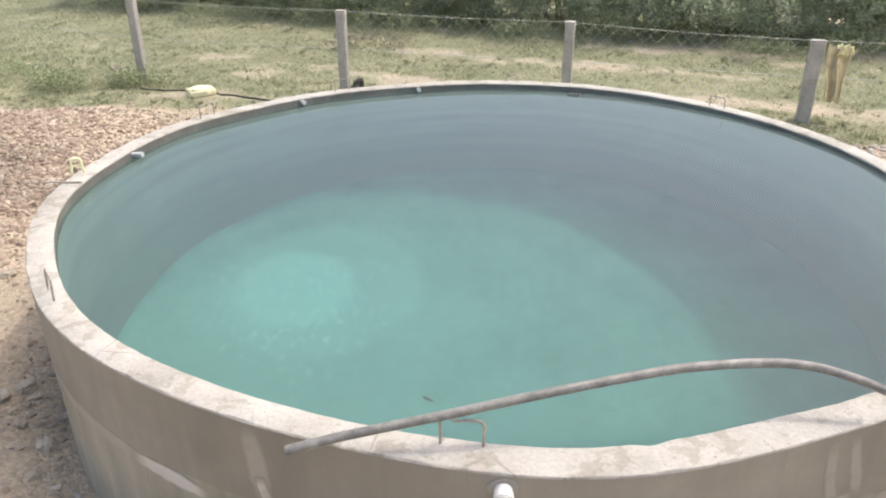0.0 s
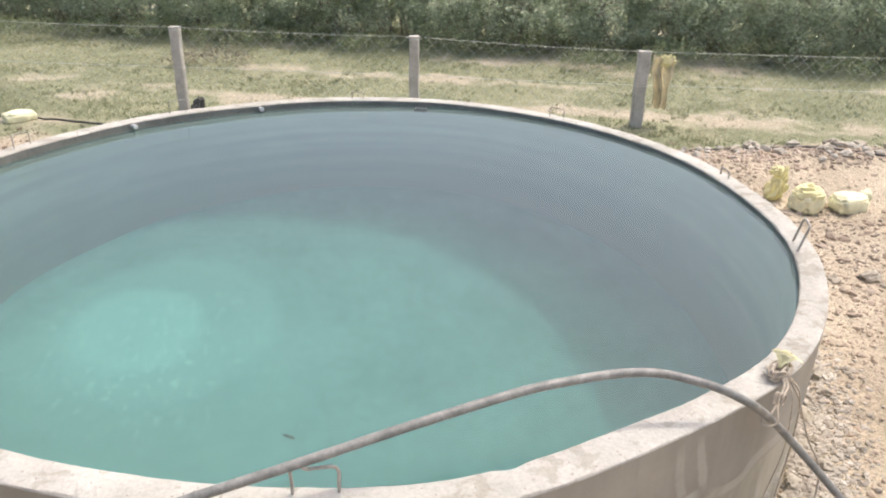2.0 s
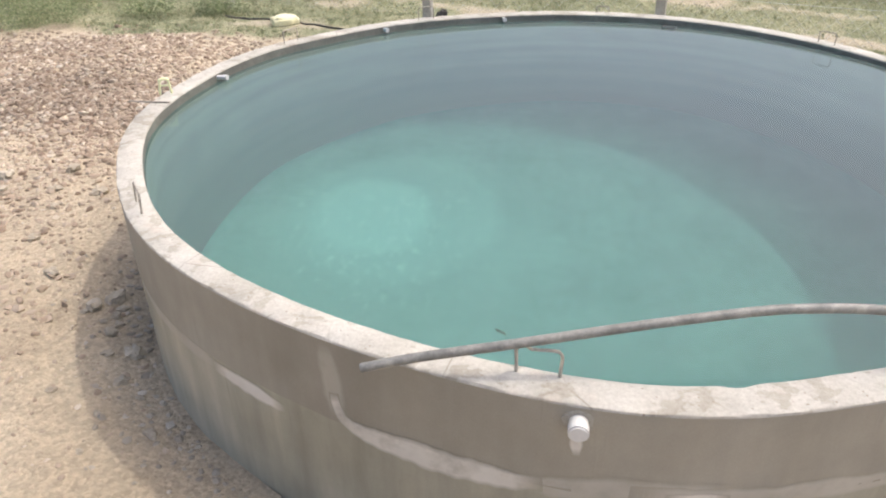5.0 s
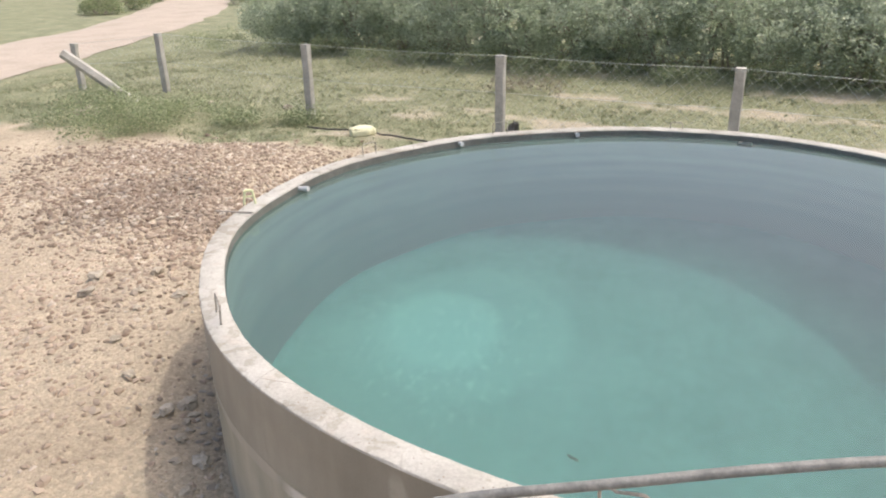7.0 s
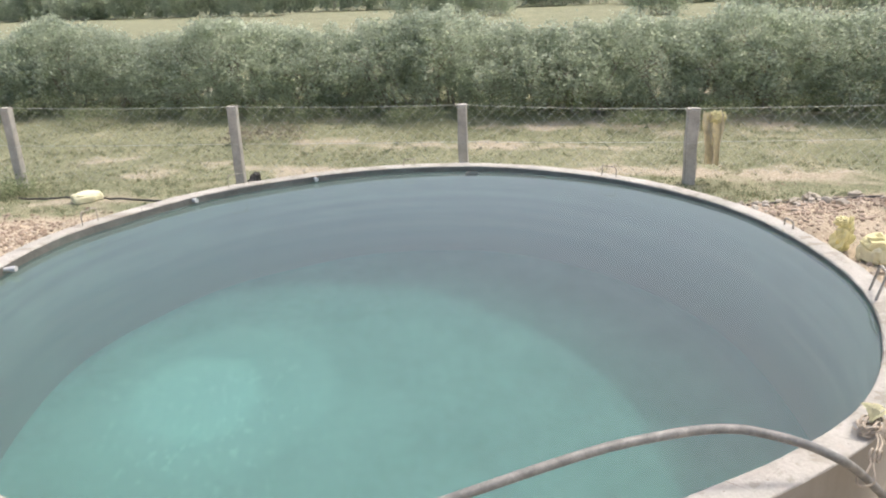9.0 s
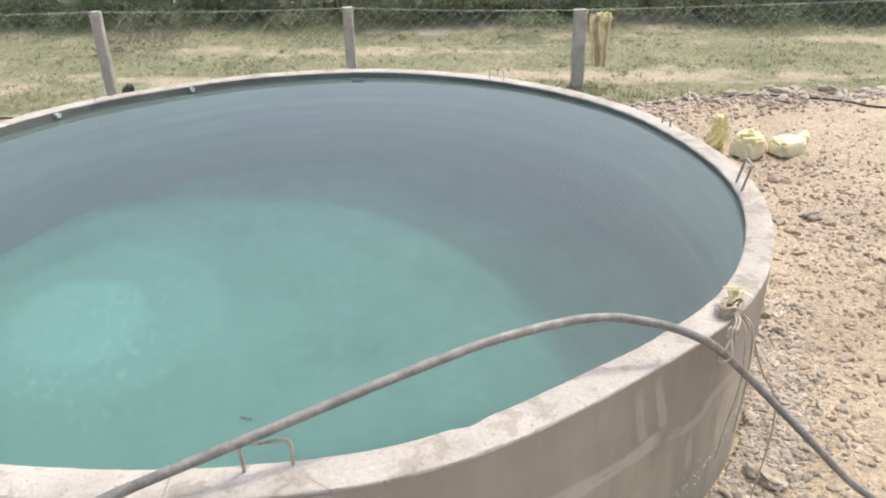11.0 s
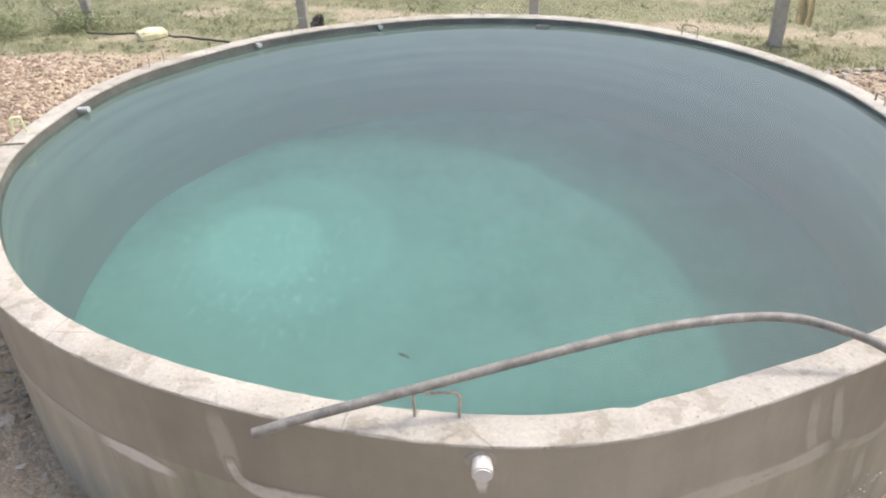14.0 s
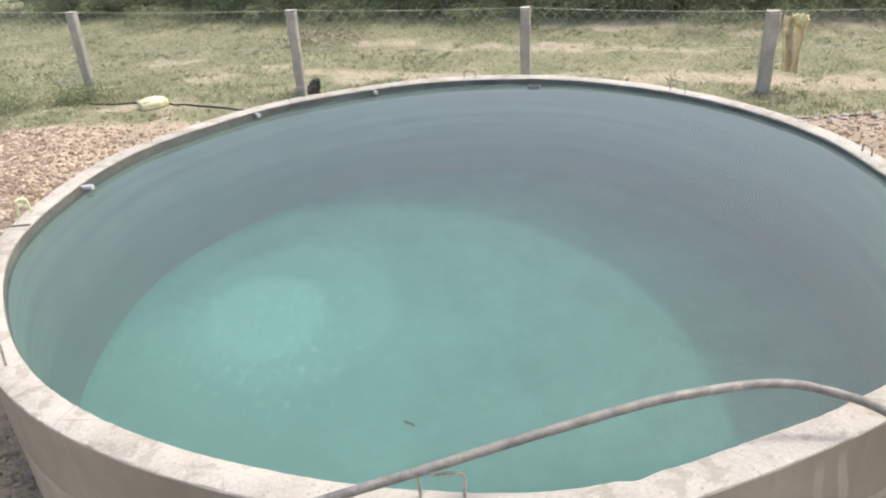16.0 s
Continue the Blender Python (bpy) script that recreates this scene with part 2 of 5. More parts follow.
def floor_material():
    """Cement floor under a film of silt, with a paler round."""
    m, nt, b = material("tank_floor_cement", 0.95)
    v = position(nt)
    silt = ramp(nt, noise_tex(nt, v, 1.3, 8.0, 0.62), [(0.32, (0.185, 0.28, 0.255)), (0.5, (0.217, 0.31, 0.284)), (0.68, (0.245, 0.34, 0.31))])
    grain = ramp(nt, noise_tex(nt, v, 11.0, 6.0, 0.7), [(0.3, (0.92, 0.92, 0.92)), (0.7, (1.06, 1.06, 1.06))])
    col = mix(nt, 1.0, silt, grain, "MULTIPLY")

    def around(cx, cy, lo, hi, amount, wavy, scale):
        """1 inside lo metres from a spot, 0 outside hi, with a ragged edge."""
        d = nt.nodes.new("ShaderNodeVectorMath")
        d.operation = "DISTANCE"
        d.inputs[1].default_value = (cx, cy, FLOOR_Z)
        nt.links.new(v, d.inputs[0])
        w = nt.nodes.new("ShaderNodeMath")
        w.operation = "MULTIPLY_ADD"
        w.inputs[1].default_value = wavy
        nt.links.new(noise_tex(nt, v, scale, 9.0, 0.72), w.inputs[0])
        nt.links.new(d.outputs["Value"], w.inputs[2])
        f = nt.nodes.new("ShaderNodeMapRange")
        f.inputs["From Min"].default_value, f.inputs["From Max"].default_value = lo + wavy / 2, hi + wavy / 2
        f.inputs["To Min"].default_value, f.inputs["To Max"].default_value = amount, 0.0
        nt.links.new(w.outputs[0], f.inputs["Value"])
        return f.outputs[0]

    col = mix(nt, around(-1.5, 0.15, 0.85, 1.6, 0.5, 0.9, 1.7), col, (0.295, 0.4, 0.365))
    col = mix(nt, around(-1.5, 0.66, 0.8, 0.98, 0.34, 0.55, 2.3), col, (0.335, 0.455, 0.415))
    col = mix(nt, around(-1.72, 0.6, 0.44, 0.58, 0.5, 0.34, 2.8), col, (0.395, 0.54, 0.49))
    col = mix(nt, around(-1.85, 0.3, 0.3, 0.95, 0.35, 0.6, 3.2), col, (0.375, 0.51, 0.465))
    # darker spot by the pale round, wide darker patch at near left, and blotches
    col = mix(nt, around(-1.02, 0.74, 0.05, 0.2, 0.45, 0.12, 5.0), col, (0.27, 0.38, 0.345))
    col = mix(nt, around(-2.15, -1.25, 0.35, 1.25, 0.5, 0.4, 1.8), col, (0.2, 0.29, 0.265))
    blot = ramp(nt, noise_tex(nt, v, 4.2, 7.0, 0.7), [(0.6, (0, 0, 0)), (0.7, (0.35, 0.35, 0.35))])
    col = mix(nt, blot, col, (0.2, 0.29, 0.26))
    # pale flecks: the sun's ripple glints, painted into the floor colour
    fl = ramp(nt, noise_tex(nt, position(nt, (1.0, 0.55, 1)), 15.0, 5.0, 0.68), [(0.55, (0, 0, 0)), (0.68, (1, 1, 1))])
    near = nt.nodes.new("ShaderNodeMath")
    near.operation = "MULTIPLY"
    nt.links.new(fl, near.inputs[0])
    nt.links.new(around(-1.55, 0.35, 0.2, 1.2, 0.3, 0.3, 2.0), near.inputs[1])
    col = mix(nt, near.outputs[0], col, (0.62, 0.76, 0.69))
    nt.links.new(col, b.inputs["Base Color"])
    return m


RIM_Z, WATER_Z, FLOOR_Z = 1.0, 0.949, -1.655
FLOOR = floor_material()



def water_material():
    """Clear tinted water; a milky share for silt and a painted veil of sky."""
    m, nt, b = material("silty_veiled_water", 0.0)
    b.inputs["Base Color"].default_value = (0.385, 0.9, 0.865, 1)
    b.inputs["Transmission Weight"].default_value = 1.0
    b.inputs["IOR"].default_value = 1.333
    # silt, plus a flat pale veil in place of the sky's reflection
    silt = nt.nodes.new("ShaderNodeBsdfDiffuse")
    silt.inputs["Color"].default_value = (0.45, 0.51, 0.505, 1)
    both = nt.nodes.new("ShaderNodeMixShader")
    both.inputs[0].default_value = 0.13
    nt.links.new(b.outputs[0], both.inputs[1])
    nt.links.new(silt.outputs[0], both.inputs[2])
    nt.links.new(both.outputs[0], nt.nodes["Material Output"].inputs["Surface"])
    return m


WATER = water_material()
WET = mottled("wet_cement", (0.15, 0.145, 0.12), (0.2, 0.19, 0.16), (0.27, 0.255, 0.215), 4, 40, rough=0.6, relief=0.002)


def ground_material():
    """Bare earth, and turf where the sheet's 'cover' says that it grows."""
    m, nt, b = material("earth_and_turf", 0.95)
    v = position(nt)
    broad = noise_tex(nt, v, 0.9, 8.0, 0.6)
    grain = noise_tex(nt, v, 26.0, 8.0, 0.75)
    dirt = ramp(nt, broad, [(0.3, (0.42, 0.35, 0.255)), (0.5, (0.52, 0.44, 0.325)), (0.7, (0.6, 0.52, 0.39))])
    turf = ramp(nt, noise_tex(nt, v, 1.1, 9.0, 0.68), [(0.34, (0.2, 0.215, 0.125)), (0.5, (0.28, 0.295, 0.175)), (0.66, (0.38, 0.36, 0.235))])
    straw = ramp(nt, noise_tex(nt, v, 2.0, 8.0, 0.7), [(0.35, (0.36, 0.34, 0.225)), (0.55, (0.47, 0.42, 0.31)), (0.68, (0.56, 0.49, 0.385))])
    at = nt.nodes.new("ShaderNodeVertexColor")
    at.layer_name = "cover"
    sp = nt.nodes.new("ShaderNodeSeparateColor")
    nt.links.new(at.outputs["Color"], sp.inputs[0])
    grown = ramp(nt, sp.outputs["Green"], [(0.3, (0, 0, 0)), (0.85, (1, 1, 1))])
    soil = ramp(nt, sp.outputs["Green"], [(0.04, (0.8, 0.8, 0.8)), (0.26, (0, 0, 0))])
    field = mix(nt, soil, mix(nt, grown, straw, turf), (0.49, 0.43, 0.325))
    col = mix(nt, sp.outputs["Red"], dirt, field)
    speck = ramp(nt, grain, [(0.3, (0.72, 0.72, 0.72)), (0.72, (1.17, 1.16, 1.14))])
    col = mix(nt, 1.0, col, speck, "MULTIPLY")
    crumb = nt.nodes.new("ShaderNodeTexVoronoi")
    crumb.inputs["Scale"].default_value = 38.0
    nt.links.new(v, crumb.inputs["Vector"])
    tone = ramp(nt, crumb.outputs["Color"], [(0.2, (0.86, 0.85, 0.84)), (0.8, (1.12, 1.11, 1.1))])
    nt.links.new(mix(nt, 1.0, col, tone, "MULTIPLY"), b.inputs["Base Color"])
    lump = nt.nodes.new("ShaderNodeMath")
    lump.operation = "MULTIPLY_ADD"
    lump.inputs[1].default_value = -0.5
    nt.links.new(crumb.outputs["Distance"], lump.inputs[0])
    nt.links.new(grain, lump.inputs[2])
    bump(nt, b, lump.outputs[0], 0.8, 0.03)
    return m


GROUND = ground_material()
ROAD = mottled("pale_road_earth", (0.42, 0.35, 0.275), (0.48, 0.405, 0.325), (0.53, 0.455, 0.37), 0.8, 12, relief=0.02)
POST = mottled("granite_post", (0.38, 0.355, 0.31), (0.48, 0.455, 0.4), (0.6, 0.575, 0.515), 6, 50, relief=0.008)
STONE = varied("field_stones", [(0.0, (0.38, 0.29, 0.215)), (0.5, (0.45, 0.36, 0.275)), (0.85, (0.53, 0.44, 0.345)), (1.0, (0.66, 0.58, 0.48))])
PEBBLE = varied("reddish_pebbles", [(0.0, (0.22, 0.155, 0.11)), (0.4, (0.31, 0.24, 0.175)), (0.8, (0.41, 0.33, 0.25)), (1.0, (0.58, 0.51, 0.41))])
CLOD = varied("earth_clods", [(0.0, (0.34, 0.26, 0.19)), (0.5, (0.41, 0.325, 0.245)), (1.0, (0.5, 0.41, 0.315))])
RUBBLE = varied("grey_rubble", [(0.0, (0.29, 0.25, 0.2)), (0.5, (0.37, 0.33, 0.27)), (0.9, (0.45, 0.405, 0.335)), (1.0, (0.58, 0.535, 0.46))])
COBBLE = mottled("pale_field_cobbles", (0.38, 0.335, 0.27), (0.48, 0.435, 0.36), (0.6, 0.56, 0.48), 7, 50, relief=0.006)
ROCK = mottled("weathered_rock", (0.36, 0.305, 0.235), (0.44, 0.385, 0.3), (0.56, 0.5, 0.405), 7, 50, relief=0.008)
GRASS = leafy("grass_blades", [(0.0, (0.17, 0.2, 0.105)), (0.4, (0.28, 0.31, 0.18)), (0.7, (0.4, 0.4, 0.25)), (0.88, (0.52, 0.47, 0.33)), (1.0, (0.62, 0.56, 0.42))])
WEED = leafy("weed_leaves", [(0.0, (0.2, 0.25, 0.13)), (0.5, (0.31, 0.355, 0.2)), (0.85, (0.43, 0.46, 0.28)), (1.0, (0.56, 0.54, 0.38))])
# dusty greens, lifted much further to paint in the pale haze
LEAF = leafy("dusty_hazed_leaves", [(0.0, (0.36, 0.41, 0.3)), (0.5, (0.5, 0.555, 0.425)), (0.85, (0.62, 0.67, 0.54)), (1.0, (0.72, 0.76, 0.64))], 0.62)
DRY_LEAF = leafy("dry_brush_leaves", [(0.0, (0.26, 0.22, 0.17)), (1.0, (0.42, 0.37, 0.29))])
BARK = plain("bark", (0.34, 0.3, 0.25), 0.9)
WIRE = plain("galvanised_wire", (0.56, 0.58, 0.54), 0.6, 0.1)
STEEL = plain("rusty_rebar", (0.42, 0.38, 0.32), 0.65, 0.25, 0.35, 30)
PIPE = mottled("dusty_black_pipe", (0.15, 0.148, 0.135), (0.23, 0.226, 0.205), (0.36, 0.345, 0.305), 14, 70, rough=0.5, relief=0.002)
PIPE_IN = plain("bore_shade", (0.03, 0.03, 0.03), 0.9)
PVC = plain("white_pvc", (0.66, 0.65, 0.62), 0.45, 0.0, 0.1)


def thin(name, col, vary, scale, through_light):
    """Woven plastic sheet that lets part of the light through."""
    m = plain(name, col, 0.75, 0.0, vary, scale, 0.01)
    nt = m.node_tree
    b = nt.nodes["Principled BSDF"]
    t = nt.nodes.new("ShaderNodeBsdfTranslucent")
    nt.links.new(b.inputs["Base Color"].links[0].from_socket, t.inputs["Color"])
    both = nt.nodes.new("ShaderNodeMixShader")
    both.inputs[0].default_value = through_light
    nt.links.new(b.outputs[0], both.inputs[1])
    nt.links.new(t.outputs[0], both.inputs[2])
    nt.links.new(both.outputs[0], nt.nodes["Material Output"].inputs["Surface"])
    return m


SACK = plain("woven_yellow_white_sack", (0.8, 0.76, 0.5), 0.75, 0.0, 0.12, 9, 0.01)
YELLOW = thin("yellow_woven_plastic", (0.9, 0.85, 0.52), 0.1, 11, 0.3)
CLOTH = thin("ochre_cloth", (0.74, 0.69, 0.54), 0.25, 9, 0.4)
JUG = plain("pale_yellow_plastic", (0.82, 0.83, 0.5), 0.45, 0.0, 0.1)
SHRED = thin("pale_plastic_strip", (0.86, 0.83, 0.62), 0.15, 12, 0.35)
RUST = plain("dark_rusty_bar", (0.36, 0.305, 0.26), 0.75, 0.2, 0.35, 30)
ROPE = plain("jute_rope", (0.47, 0.4, 0.31), 0.9, 0.0, 0.25, 40)
WILTED = plain("wilted_leaf", (0.19, 0.2, 0.16), 0.8)
DARK = plain("black_rubber", (0.085, 0.08, 0.072), 0.8)


# ---- building helpers ----
def obj(name, bm, mat, smooth=False):
    me = bpy.data.meshes.new(name)
    bm.to_mesh(me)
    bm.free()
    me.materials.append(mat)
    if smooth:
        me.polygons.foreach_set("use_smooth", [True] * len(me.polygons))
        me.set_sharp_from_angle(angle=radians(38))
    return new(name, me)


def raw(name, verts, faces, mat):
    me = bpy.data.meshes.new(name)
    me.from_pydata(verts, [], faces)
    me.update()
    me.materials.append(mat)
    return new(name, me)


def part(name, bm, mat, parent, label="", smooth=False):
    ob = obj(name, bm, mat, smooth)
    ob.parent = parent
    if label:
        tagged(ob, label)
    return ob


def empty(name, at=(0, 0, 0), rz=0.0):
    e = new(name)
    e.matrix_world = pose(*at, 0, 0, rz)
    return e


def tube(bm, pts, r, seg=10, caps=True, r_end=None):
    """A tube along a list of points."""
    pts = [Vector(p) for p in pts]
    rings, n = [], len(pts)
    up = None
    for i, p in enumerate(pts):
        d = (pts[min(i + 1, n - 1)] - pts[max(i - 1, 0)]).normalized()
        if up is None:
            up = Vector((0, 0, 1)) if abs(d.z) < 0.9 else Vector((1, 0, 0))
        a = d.cross(up).normalized()
        up = a.cross(d).normalized()
        rr = r if r_end is None else r + (r_end - r) * i / (n - 1)
        rings.append([bm.verts.new(p + rr * (math.cos(q) * a + math.sin(q) * up)) for q in (2 * math.pi * k / seg for k in range(seg))])
    for u, v in zip(rings, rings[1:]):
        for k in range(seg):
            bm.faces.new((u[k], u[(k + 1) % seg], v[(k + 1) % seg], v[k]))
    if caps:
        bm.faces.new(rings[0][::-1])
        bm.faces.new(rings[-1])
    return bm


def glide(pts, n=12):
    """Catmull-Rom through a few points."""
    p = [Vector(q) for q in pts]
    p = [2 * p[0] - p[1], *p, 2 * p[-1] - p[-2]]
    out = []
    for i in range(1, len(p) - 2):
        for k in range(n):
            t = k / n
            a, b, c, d = p[i - 1], p[i], p[i + 1], p[i + 2]
            out.append(0.5 * (2 * b + (c - a) * t + (2 * a - 5 * b + 4 * c - d) * t * t + (3 * b - a - 3 * c + d) * t ** 3))
    return out + [p[-2]]


def rock(r, squash=(1, 1, 0.7), sub=2, rough=0.35, seed=0):
    bm = bmesh.new()
    bmesh.ops.create_icosphere(bm, subdivisions=sub, radius=r)
    off = Vector((seed * 3.7, seed * 1.3, seed * 2.1))
    for v in bm.verts:
        n = v.co.normalized()
        k = 1 + rough * noise.noise(n * 1.4 + off) + 0.5 * rough * noise.noise(n * 3.1 + off) + 0.25 * rough * noise.noise(n * 7.0 + off)
        v.co = Vector((n.x * squash[0], n.y * squash[1], n.z * squash[2])) * r * k
    return bm


WOBBLE = (0.0380, -0.0116, -0.0301, -0.0144, 0.0015, -0.0103, 0.0000, -0.0014, -0.0075, 0.0012, -0.0046, 0.0068, 0.0030, 0.0033, 0.0032, -0.0042, -0.0057, -0.0008, 0.0005, -0.0014, -0.0026, 0.0054)


def wob(th):
    """How far the tank's rim leaves a true circle (sheet formwork)."""
    return sum(WOBBLE[2 * q] * math.cos((q + 2) * th) + WOBBLE[2 * q + 1] * math.sin((q + 2) * th) for q in range(len(WOBBLE) // 2))


R_OUT, WALL = 3.0, 0.143


def height(x, y):
    """The ground's height."""
    r = math.hypot(x, y)
    far = max(0.0, min(1.0, (17 - r) / 4))
    h = far * (0.05 * noise.noise(Vector((x * 0.35, y * 0.35, 0))) + 0.018 * noise.noise(Vector((x * 1.7, y * 1.7, 4))))
    if r < 17:
        h += far * 0.016 * noise.noise(Vector((x * 4, y * 4, 9))) + far * 0.012 * noise.noise(Vector((x * 9, y * 9, 3)))
    # trench of rubble at the foot of the wall on the near side
    near = max(0.0, 1 - max(0.0, r - 3.0) / 0.7) * max(0.0, min(1.0, (0.3 - y) / 1.5))
    h -= 0.13 * near
    # earth banked up on both sides
    h += 0.08 * math.exp(-((x + 3.9) ** 2 / 1.6 + (y + 1.2) ** 2 / 3))
    h += 0.16 * math.exp(-((x + 5.6) ** 2 / 2.2 + (y - 2.4) ** 2 / 1.6))
    heap = math.exp(-((x + 5.7) ** 2 / 3.2 + (y - 3.0) ** 2 / 2.4))
    h += heap * (0.06 * noise.noise(Vector((x * 2.4, y * 2.4, 15))) + 0.05 * noise.noise(Vector((x * 5.5, y * 5.5, 18))))
    h += 0.12 * math.exp(-((x + 5.8) ** 2 / 3.5 + (y - 4.2) ** 2 / 0.8))
    if x > 2.5 and y < 3.2:
        h += 0.045 * min(1.0, x - 2.5) * (noise.noise(Vector((x * 2.6, y * 2.6, 6))) + 0.5 * noise.noise(Vector((x * 6, y * 6, 1))))
    h += 0.14 * math.exp(-((x - 5.6) ** 2 / 4 + (y - 3.4) ** 2 / 0.25))
    # the meadow climbs gently to the hedge
    h += 0.4 * ease(7.5, 13.5, 0.297 * x + 0.955 * y) * ease(-13, -10, x)
    return h


# ---- ground ----
def spread(lo, hi, step, far):
    a = list(np.arange(lo, hi + step / 2, step))
    s, p = step, hi
    while p < far:
        s *= 1.25
        p += s
        a.append(p)
    s, p = step, lo
    while p > -far:
        s *= 1.25
        p -= s
        a.insert(0, p)
    return a


def ease(lo, hi, v):
    """Smooth step from 0 at lo to 1 at hi."""
    t = max(0.0, min(1.0, (v - lo) / (hi - lo)))
    return t * t * (3 - 2 * t)


def field(x, y):
    """How far a spot belongs to the field (0 bare earth, 1 field)."""
    return ease(4.25, 4.75, y + 0.11 * x + 0.55 * noise.noise(Vector((x, y, 0)) * 1.1) + 0.3 * noise.noise(Vector((x, y, 5)) * 3.5))


def turf(x, y):
    """How thick the grass stands: worn strips along the fence, tufts and bald spots."""
    s, t = 0.955 * x - 0.297 * y, 0.297 * x + 0.955 * y
    strips = noise.noise(Vector((s * 0.16, t * 1.25, 2.0))) + 0.55 * noise.noise(Vector((s * 0.55, t * 1.9, 8.0)))
    spots = 0.5 * noise.noise(Vector((x * 1.6, y * 1.9, 4.0))) + 0.3 * noise.noise(Vector((x * 4, y * 4, 6.0)))
    worn = math.exp(-((t - 6.8 - 0.5 * noise.noise(Vector((s * 0.3, 1.0, 3.0)))) / 0.17) ** 2) * max(0.0, 0.7 + noise.noise(Vector((s * 0.8, 0, 9.0))))
    return ease(-0.85, 0.0, strips + spots - 0.5 * worn + 0.5 * ease(-4.0, -7.0, x))


xs, ys = spread(-10, 10, 0.085, 2500), spread(-4, 9, 0.085, 2500)
gv, gf, cover = [], [], []
for y in ys:
    for x in xs:
        r = math.hypot(x, y)
        if 2.5 < r < 2.94:
            k = 2.94 / r
            gv.append((x * k, y * k, height(x * k, y * k)))
        else:
            gv.append((x, y, height(x, y)))
        cover += [field(x, y), turf(x, y) if r < 22 else 1.0, 0.0, 1.0]
nx = len(xs)
for j in range(len(ys) - 1):
    for i in range(nx - 1):
        q = (j * nx + i, j * nx + i + 1, (j + 1) * nx + i + 1, (j + 1) * nx + i)
        cx, cy = (xs[i] + xs[i + 1]) / 2, (ys[j] + ys[j + 1]) / 2
        if math.hypot(cx, cy) > 2.9:
            gf.append(q)
ground = raw("ground", gv, gf, GROUND)
ground.data.attributes.new("cover", "FLOAT_COLOR", "POINT").data.foreach_set("color", cover)
ground.data.polygons.foreach_set("use_smooth", [True] * len(ground.data.polygons))
tagged(ground, "bare brown earth round the tank, patchy dry grass beyond", "ground", kind="structure")

# the earth road behind the field
bm = bmesh.new()
near = glide([(-14.2, 4, 0), (-15.4, 9.5, 0), (-16.0, 13.6, 0), (-16.8, 17.0, 0), (-18.6, 23.6, 0), (-21.1, 29.9, 0), (-25.0, 37.3, 0), (-38.3, 60.9, 0), (-72, 120, 0)], 10)
far = glide([(-19.5, 4, 0), (-20.8, 12, 0), (-21.6, 17.5, 0), (-22.4, 21.3, 0), (-24.9, 27.8, 0), (-28.4, 35.0, 0), (-32.9, 42.8, 0), (-45.5, 63.0, 0), (-84, 120, 0)], 10)
last = None
for k, (a, b) in enumerate(zip(near, far)):
    row = []
    for s in range(5):
        p = a.lerp(b, s / 4)
        if s in (0, 4):
            p += Vector((noise.noise(p * 0.6), noise.noise(p * 0.6 + Vector((9, 0, 0))), 0)) * 0.35
        row.append(bm.verts.new((p.x, p.y, height(p.x, p.y) + (0.06 if 0 < s < 4 else 0.02))))
    if last:
        for s in range(4):
            bm.faces.new((last[s], row[s], row[s + 1], last[s + 1]))
    last = row
tagged(obj("road", bm, ROAD, True), "pale earth track beyond the fence", "road", kind="structure")


# ---- the tank ----
def notch(a):
    """The rim's inner edge steps in where two pours of cement meet."""
    return -0.012 * ease(258, 268, a) * (1 - ease(279.6, 281.0, a)) - 0.014 * ease(281.4, 282.8, a) * (1 - ease(289, 299, a))


